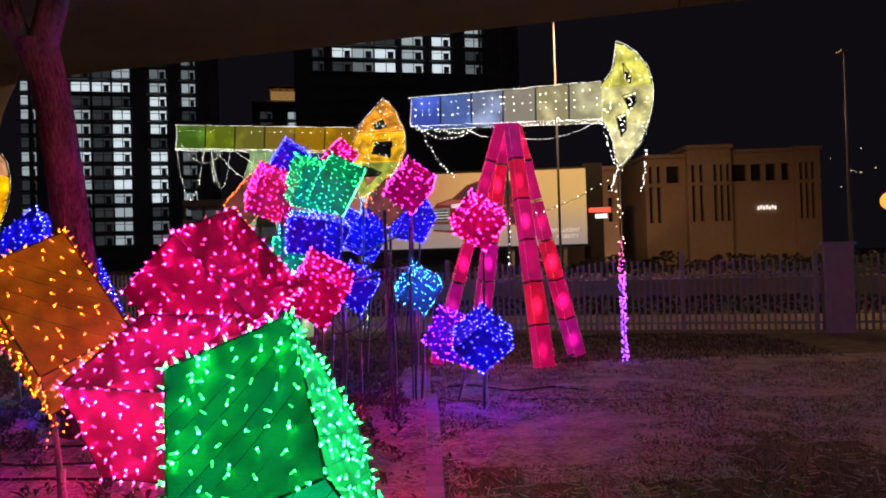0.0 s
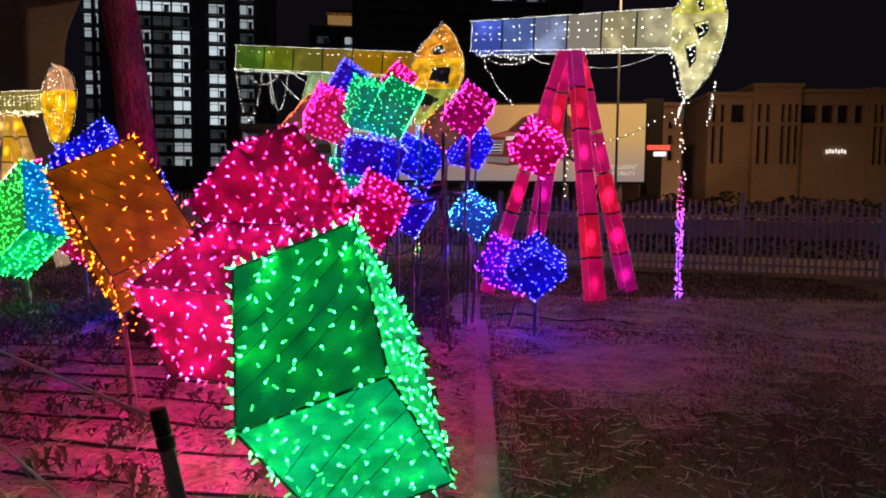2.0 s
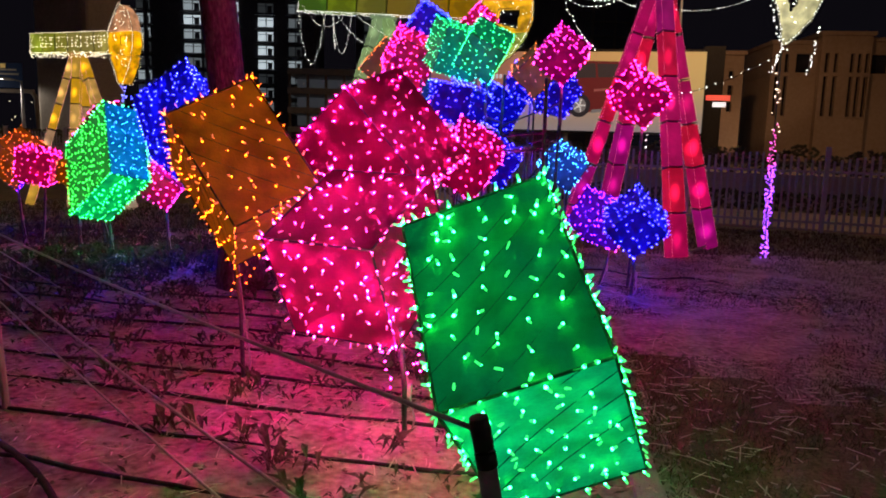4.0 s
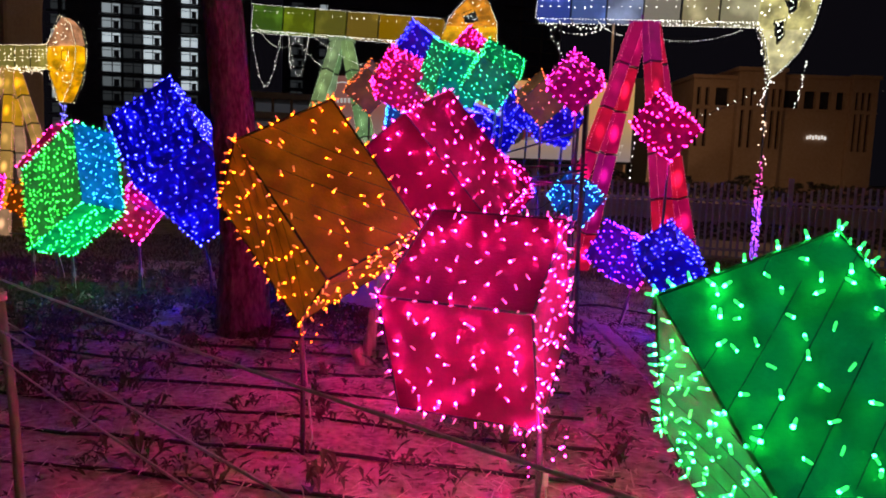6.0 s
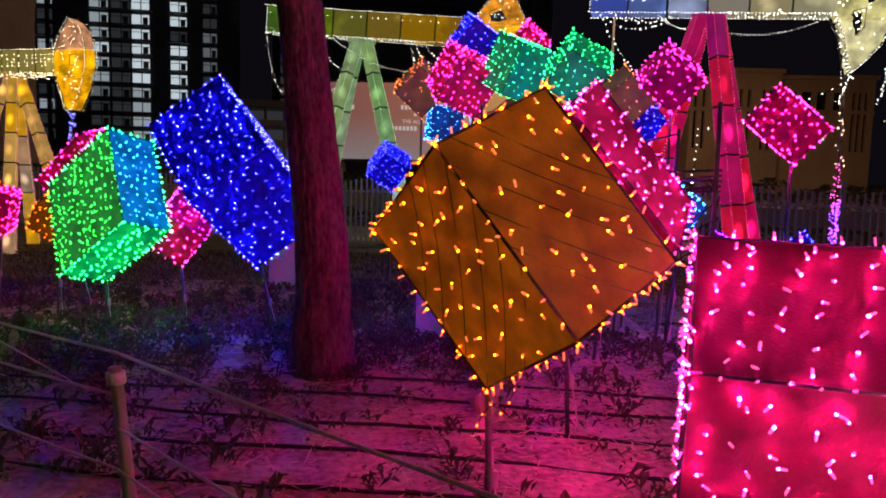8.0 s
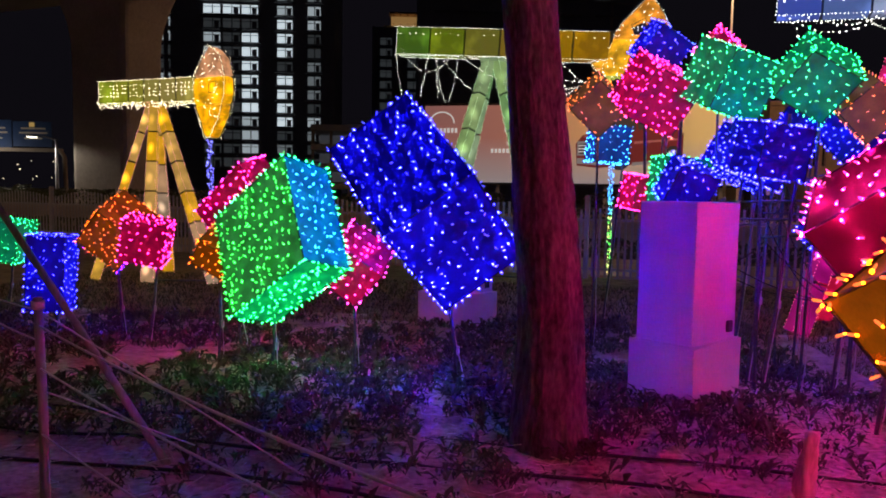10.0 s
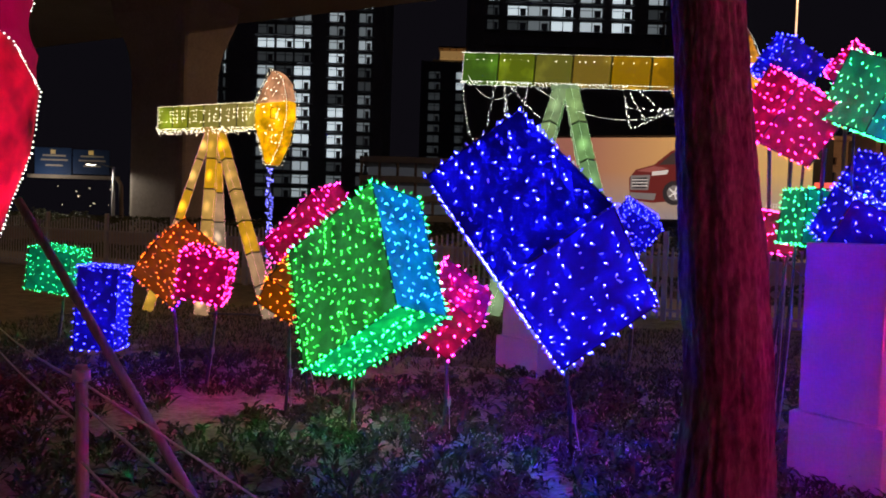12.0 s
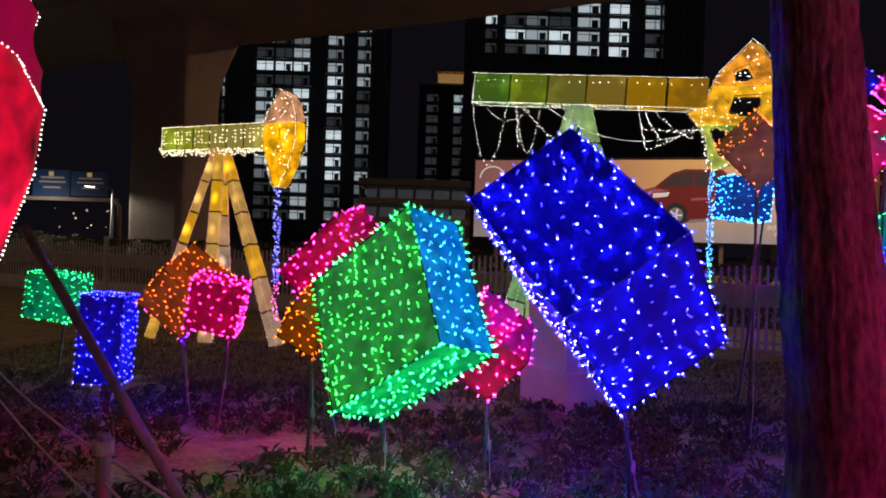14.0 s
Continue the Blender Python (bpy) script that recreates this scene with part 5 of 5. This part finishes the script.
# ---- billboard ----
def build_billboard():
    a, b = Vector((-13.98, 72.75, -0.785)), Vector((15.03, 69.5, -0.785))
    L = 20.82  # the print is drawn at this length and stretched to its true size
    yaw = math.degrees(math.atan2(b.y - a.y, b.x - a.x))
    thing = empty("billboard", pose(a.x, a.y, a.z, 0, 0, yaw) @ Matrix.Diagonal((1.402, 1.5, 1.5, 1)), "long backlit billboard showing a red car at sunset", "billboard")
    m, nt, bs = mat("sunset_print")
    co = nt.nodes.new("ShaderNodeTexCoord")
    sep = nt.nodes.new("ShaderNodeSeparateXYZ")
    nt.links.new(co.outputs["Object"], sep.inputs[0])
    mr = nt.nodes.new("ShaderNodeMapRange")
    mr.inputs[2].default_value = L
    nt.links.new(sep.outputs[0], mr.inputs[0])
    ramp = nt.nodes.new("ShaderNodeValToRGB")
    e = ramp.color_ramp.elements
    e[0].color, e[1].color = (0.30, 0.13, 0.12, 1), (0.62, 0.44, 0.17, 1)
    k = e.new(0.35)
    k.color = (0.42, 0.17, 0.12, 1)
    k = e.new(0.6)
    k.color = (0.62, 0.36, 0.14, 1)
    nt.links.new(mr.outputs[0], ramp.inputs[0])
    mz = nt.nodes.new("ShaderNodeMapRange")
    mz.inputs[1].default_value, mz.inputs[2].default_value = 2.2, 5.0
    nt.links.new(sep.outputs[2], mz.inputs[0])
    mixer = nt.nodes.new("ShaderNodeMix")
    mixer.data_type = "RGBA"
    mixer.inputs[6].default_value = (0.34, 0.29, 0.30, 1)
    nt.links.new(mz.outputs[0], mixer.inputs[0])
    nt.links.new(ramp.outputs[0], mixer.inputs[7])
    for s in ("Base Color", "Emission Color"):
        nt.links.new(mixer.outputs[2], bs.inputs[s])
    bs.inputs["Emission Strength"].default_value = 0.62
    part("print", box_bm(Matrix.Translation((L / 2, 0, 4.6)), (L, 0.12, 4.8)), m, thing)
    part("frame", box_bm(Matrix.Translation((L / 2, 0.12, 4.6)), (L + 0.3, 0.1, 5.1)), RUBBER, thing)
    for i in range(6):
        part("support", box_bm(Matrix.Translation((1.5 + i * (L - 3) / 5, 0.3, 1.1)), (0.25, 0.25, 2.4)), STEEL, thing)

    def ink(c, k=0.6):
        mm, n2, b2 = mat("print_ink")
        b2.inputs["Base Color"].default_value = (*c, 1)
        b2.inputs["Emission Color"].default_value = (*c, 1)
        b2.inputs["Emission Strength"].default_value = k
        b2.inputs["Roughness"].default_value = 0.6
        return mm

    def plate(name, pts, depth, material):
        bm = bmesh.new()
        right = 0.0 if name in ("emblem_print", "letter_bar_print") else 1.3
        f = bm.faces.new([bm.verts.new((x + right, -0.065 - depth, z)) for x, z in pts])
        r = bmesh.ops.extrude_face_region(bm, geom=[f])
        bmesh.ops.translate(bm, vec=(0, 0.004, 0), verts=[v for v in r["geom"] if isinstance(v, bmesh.types.BMVert)])
        bmesh.ops.recalc_face_normals(bm, faces=bm.faces)
        return part(name, bm, material, thing)

    def disc(cx, cz, r, n=20):
        return [(cx + r * math.cos(6.2832 * i / n), cz + r * math.sin(6.2832 * i / n)) for i in range(n)]
    red, dark, grey, white, glassy = ink((0.15, 0.02, 0.02)), ink((0.03, 0.025, 0.03)), ink((0.22, 0.2, 0.2)), ink((0.75, 0.72, 0.7)), ink((0.05, 0.035, 0.035))
    plate("car_print", [(9.0, 3.3), (8.9, 4.6), (9.3, 5.1), (10.4, 5.4), (11.4, 6.2), (12.2, 6.45), (14.4, 6.4), (15.3, 5.6), (15.6, 5.2), (15.6, 3.9), (14.9, 3.6), (10.4, 3.15)], 0.006, red)
    plate("car_glass_print", [(10.7, 5.4), (11.5, 6.1), (12.3, 6.3), (14.2, 6.25), (14.9, 5.5)], 0.012, glassy)
    plate("grille_print", [(9.0, 3.9), (9.0, 4.75), (10.2, 4.8), (10.1, 3.9)], 0.012, grey)
    plate("grille_inner_print", [(9.15, 4.0), (9.15, 4.6), (10.0, 4.65), (9.95, 4.0)], 0.018, dark)
    for i in range(3):
        plate("grille_bar_print", [(9.1, 4.1 + 0.18 * i), (9.1, 4.16 + 0.18 * i), (10.05, 4.18 + 0.18 * i), (10.05, 4.12 + 0.18 * i)], 0.022, white)
    plate("headlamp_print", [(10.3, 4.75), (10.3, 5.0), (11.3, 5.1), (11.2, 4.85)], 0.012, white)
    for cx, cz, r in ((11.7, 3.75, 0.72), (15.0, 3.95, 0.55)):
        plate("tyre_print", disc(cx, cz, r), 0.016, dark)
        plate("rim_print", disc(cx, cz, r * 0.62), 0.022, grey)
        for i in range(5):
            t = 6.2832 * i / 5
            c, s = math.cos(t), math.sin(t)
            plate("spoke_print", [(cx + r * 0.55 * c - 0.05 * s, cz + r * 0.55 * s + 0.05 * c), (cx - 0.05 * s, cz + 0.05 * c), (cx + 0.05 * s, cz - 0.05 * c), (cx + r * 0.55 * c + 0.05 * s, cz + r * 0.55 * s - 0.05 * c)], 0.026, white)
    shine = ink((0.34, 0.10, 0.09))
    plate("hood_print", [(9.3, 5.02), (10.4, 5.32), (11.3, 5.2), (10.2, 4.95)], 0.010, shine)
    plate("flank_print", [(12.6, 4.75), (15.5, 4.95), (15.5, 4.85), (12.6, 4.6)], 0.010, shine)
    plate("sill_print", [(12.5, 3.5), (14.3, 3.65), (14.3, 3.5), (12.5, 3.3)], 0.012, grey)
    plate("pillar_print", [(12.7, 5.4), (12.6, 6.3), (12.72, 6.3), (12.84, 5.4)], 0.016, red)
    plate("bumper_print", [(9.0, 3.4), (9.0, 3.75), (10.6, 3.7), (10.5, 3.3)], 0.012, grey)
    arc = [(1.2 + 0.9 * math.cos(t), 5.9 + 0.75 * math.sin(t)) for t in [math.pi * i / 12 for i in range(13)]]
    plate("emblem_print", arc + [(1.2 + 0.8 * math.cos(t), 5.9 + 0.66 * math.sin(t)) for t in [math.pi * (12 - i) / 12 for i in range(13)]], 0.006, white)
    for x, z, w, h in ((0.8, 5.3, 1.6, 0.30), (5.5, 5.35, 2.6, 0.26), (6.4, 4.95, 1.4, 0.15), (4.6, 4.05, 2.2, 0.26)):
        for i in range(int(w / 0.26)):
            plate("letter_bar_print", [(x + 0.26 * i, z), (x + 0.26 * i + 0.17, z), (x + 0.26 * i + 0.17, z + h), (x + 0.26 * i, z + h)], 0.006, white)
    for text, x, z, size in (("THE ALL-NEW", 5.6, 4.5, 0.34), ("2021", 7.1, 4.05, 0.38), ("INTELLIGENT", 18.3, 3.0, 0.34), ("MOBILITY", 18.75, 2.6, 0.34)):
        cu = bpy.data.curves.new("lettering", "FONT")
        cu.body, cu.size, cu.extrude = text, size, 0.004
        cu.materials.append(white)
        ob = new("lettering", cu)
        ob.parent = thing
        ob.matrix_basis = pose(x, -0.075, z, 90)
    # dark sign tower at its end
    thing2 = empty("sign_tower", pose(15.95, 70.4, -0.77, 0, 0, -5) @ Matrix.Scale(1.5, 4), "narrow black sign tower with a small red lit panel", "sign")
    part("body", box_bm(Matrix.Translation((0, 0.4, 3.7)), (1.2, 0.8, 7.4), 0.02), RUBBER, thing2)
    part("red_panel", box_bm(Matrix.Translation((0.35, -0.03, 4.35)), (1.4, 0.05, 0.30), 0.01), glow((1.0, 0.04, 0.03), 1.0, "red_sign"), thing2, "glowing red panel")
    part("white_panel", box_bm(Matrix.Translation((0.45, -0.03, 3.95)), (0.75, 0.05, 0.28), 0.01), glow((1.0, 0.9, 0.9), 1.2, "white_sign"), thing2, "glowing white panel")


build_billboard()


# ---- sandstone building ----
def facade(label, x, y, yaw, blocks):
    """blocks: x, width, depth offset, height, windows as (x from the building's middle, height, width, tall)."""
    thing = empty("sandstone_building", pose(x, y, 0, 0, 0, yaw), label, "building")
    for bx, w, off, h, windows in blocks:
        bm = bmesh.new()
        xs = sorted({bx - w / 2, bx + w / 2} | {v for a, _, b, _ in windows for v in (a - b / 2, a + b / 2)})
        zs = sorted({0.0, h} | {v for _, a, _, b in windows for v in (a - b / 2, a + b / 2)})
        for x0, x1 in zip(xs, xs[1:]):  # front wall with the openings left out
            for z0, z1 in zip(zs, zs[1:]):
                mx, mz = (x0 + x1) / 2, (z0 + z1) / 2
                if not any(abs(mx - a) < b / 2 and abs(mz - c) < d / 2 for a, c, b, d in windows):
                    add_box(bm, Matrix.Translation((mx, off + 0.3, mz)), (x1 - x0, 0.6, z1 - z0))
        part("wall", bm, HOTEL, thing)
        part("rear_wall", box_bm(Matrix.Translation((bx, 5.4 + off, h / 2)), (w - 0.02, 9.4, h - 0.02)), HOTEL, thing)
        part("cornice", box_bm(Matrix.Translation((bx, 4.9 + off, h + 0.15)), (w + 0.4, 10.4, 0.4)), HOTEL, thing)
        part("string_course", box_bm(Matrix.Translation((bx, 4.95 + off, 9.25)), (w + 0.12, 10.1, 0.18)), HOTEL, thing)
        for a, c, b, d in windows:
            pane = part("window", box_bm(Matrix.Translation((a, off + 0.55, c)), (b, 0.06, d)), GLASSDARK, thing)
            part("sill", box_bm(Matrix.Translation((a, off - 0.02, c - d / 2 - 0.06)), (b + 0.2, 0.3, 0.12)), HOTEL, pane)
    return thing


facade("sandstone-coloured stepped building in warm floodlight", 34.6, 85, 0,
       [(-6.87, 4.7, 0.0, 12.5, ((-8.57, 10.5, 0.42, 2.0), (-8.57, 7.0, 0.42, 4.2), (-7.64, 10.5, 0.42, 2.0), (-7.64, 7.0, 0.42, 4.2), (-5.96, 10.5, 1.49, 2.0))),
        (-1.95, 5.1, -0.8, 13.4, ((-3.83, 10.5, 0.42, 2.0), (-3.83, 7.0, 0.42, 4.2), (-2.9, 10.5, 0.42, 2.0), (-2.9, 7.0, 0.42, 4.2), (-1.26, 10.5, 0.42, 2.0), (-1.26, 7.0, 0.42, 4.2), (-0.51, 10.5, 0.42, 2.0), (-0.51, 7.0, 0.42, 4.2), (0.23, 10.5, 0.42, 2.0), (0.23, 7.0, 0.42, 4.2))),
        (4.45, 7.6, 0.0, 12.9, ((1.89, 10.5, 1.75, 2.0), (3.91, 10.5, 1.31, 2.0), (5.62, 10.5, 1.23, 2.0), (7.36, 10.5, 0.97, 2.0))),
        (9.75, 2.9, -0.5, 13.0, ((8.96, 10.5, 0.42, 2.0), (8.96, 7.0, 0.42, 4.2), (9.63, 10.5, 0.42, 2.0), (9.63, 7.0, 0.42, 4.2), (10.34, 10.5, 0.42, 2.0), (10.34, 7.0, 0.42, 4.2)))])
facade("pale low annex beside the billboard", 21.3, 80.5, 0, [(-2.15, 4.3, 0.0, 10.8, ((-1.2, 8.9, 0.5, 1.0), (-1.2, 7.2, 0.5, 1.0), (-1.2, 5.5, 0.5, 1.0)))])


def floodlight(x, y, tx, ty, tz, energy):
    thing = empty("floodlight", pose(x, y, 0), "small ground floodlight facing the building", "floodlight", "floodlights")
    part("housing", box_bm(Matrix.Translation((0, 0, 0.2)), (0.4, 0.25, 0.3), 0.03), DARKSTEEL, thing)
    part("bracket", box_bm(Matrix.Translation((0, 0, 0.03)), (0.5, 0.1, 0.06), 0.01), DARKSTEEL, thing)
    lamp("flood", "SPOT", look((x, y + 0.2, 0.6), (tx, ty, tz)), energy, (1.0, 0.60, 0.36), 0.3, 110)


floodlight(30, 74, 31, 85, 7, 175)
floodlight(40, 74, 39, 85, 7, 175)
floodlight(19.5, 75.5, 19.2, 80, 6, 420)

# lit hotel lettering as plain bars
hotel_sign = empty("facade_sign", pose(38.55, 84.9, 6.3), "small white lit lettering on the facade", "sign")
for i in range(7):
    part("letter_bar", box_bm(Matrix.Translation((0.33 * i, -0.06, 0.1 * (i % 2))), (0.2, 0.06, 0.4), 0.01), glow((1.0, 0.95, 0.9), 1.0, "white_letters"), hotel_sign)


# ---- road sign gantry ----
def build_gantry():
    thing = empty("road_sign", pose(-45.1, 57.2, 0.4, 0, 0, 11), "blue overhead road sign with pale writing", "road sign")
    blue = surface("sign_blue", (0.03, 0.08, 0.25), (0.04, 0.10, 0.30), 2, 0.5, bump=0.0)
    for i, x in enumerate((-1.6, 1.5)):
        p = part("panel", box_bm(Matrix.Translation((x, 0, 5.25)), (3.0, 0.1, 2.0 + 0.2 * (1 - i)), 0.02), blue, thing)
        for z, w in ((5.7, 1.9), (5.35, 2.2), (4.9, 1.4)):
            part("lettering_bar", box_bm(Matrix.Translation((x + 0.1, -0.065, z)), (w, 0.02, 0.14)), PLASTER, p)
        part("number_plate", box_bm(Matrix.Translation((x, -0.065, 6.0)), (0.4, 0.03, 0.35)), glow((1.0, 0.6, 0.1), 0.25, "amber_plate"), p)
    part("beam", box_bm(Matrix.Translation((0, 0.15, 4.0)), (7.5, 0.35, 0.3), 0.05), CONCRETE, thing)
    part("column", tube_bm([(4.0, 0.15, -0.1), (3.9, 0.15, 3.5), (3.5, 0.15, 4.05)], 0.17, 10), CONCRETE, thing)
    lamp("sign_light", "SPOT", look((-46.5, 54.5, 3.6), (-45.9, 57.2, 5.3)), 160, (1.0, 0.85, 0.65), 0.3, 120)
    rnd = random.Random(77)
    far = empty("distant_lights", pose(0, 0, 0), "scattered tiny lamps of the distant city", "lights")
    spots = []
    for _ in range(12):
        spots.append((Vector((rnd.uniform(-95, -75), 100 + rnd.uniform(0, 20), rnd.uniform(2, 6))), (0, 0, 1)))
    for _ in range(12):
        spots.append((Vector((rnd.uniform(62, 82), 120 + rnd.uniform(0, 20), rnd.choice((15.0, 15.5, 18.5, 12.0)) + rnd.uniform(-0.4, 0.4))), (0, 0, 1)))
    bulbs_mesh("lamp_dot", spots, 0.32, glow((1.0, 0.80, 0.5), 1.5), far)
    amber = empty("amber_beacon", pose(38.3, 60, 5.2), "round amber lit globe by the road", "lamp")
    bm = bmesh.new()
    bmesh.ops.create_icosphere(bm, subdivisions=3, radius=0.75)
    part("globe", bm, glow((1.0, 0.40, 0.05), 1.1, "amber_globe"), amber)
    part("pole", tube_bm([(0, 0, -5.4), (0, 0, -0.7)], 0.08, 8), STEEL, amber)


build_gantry()
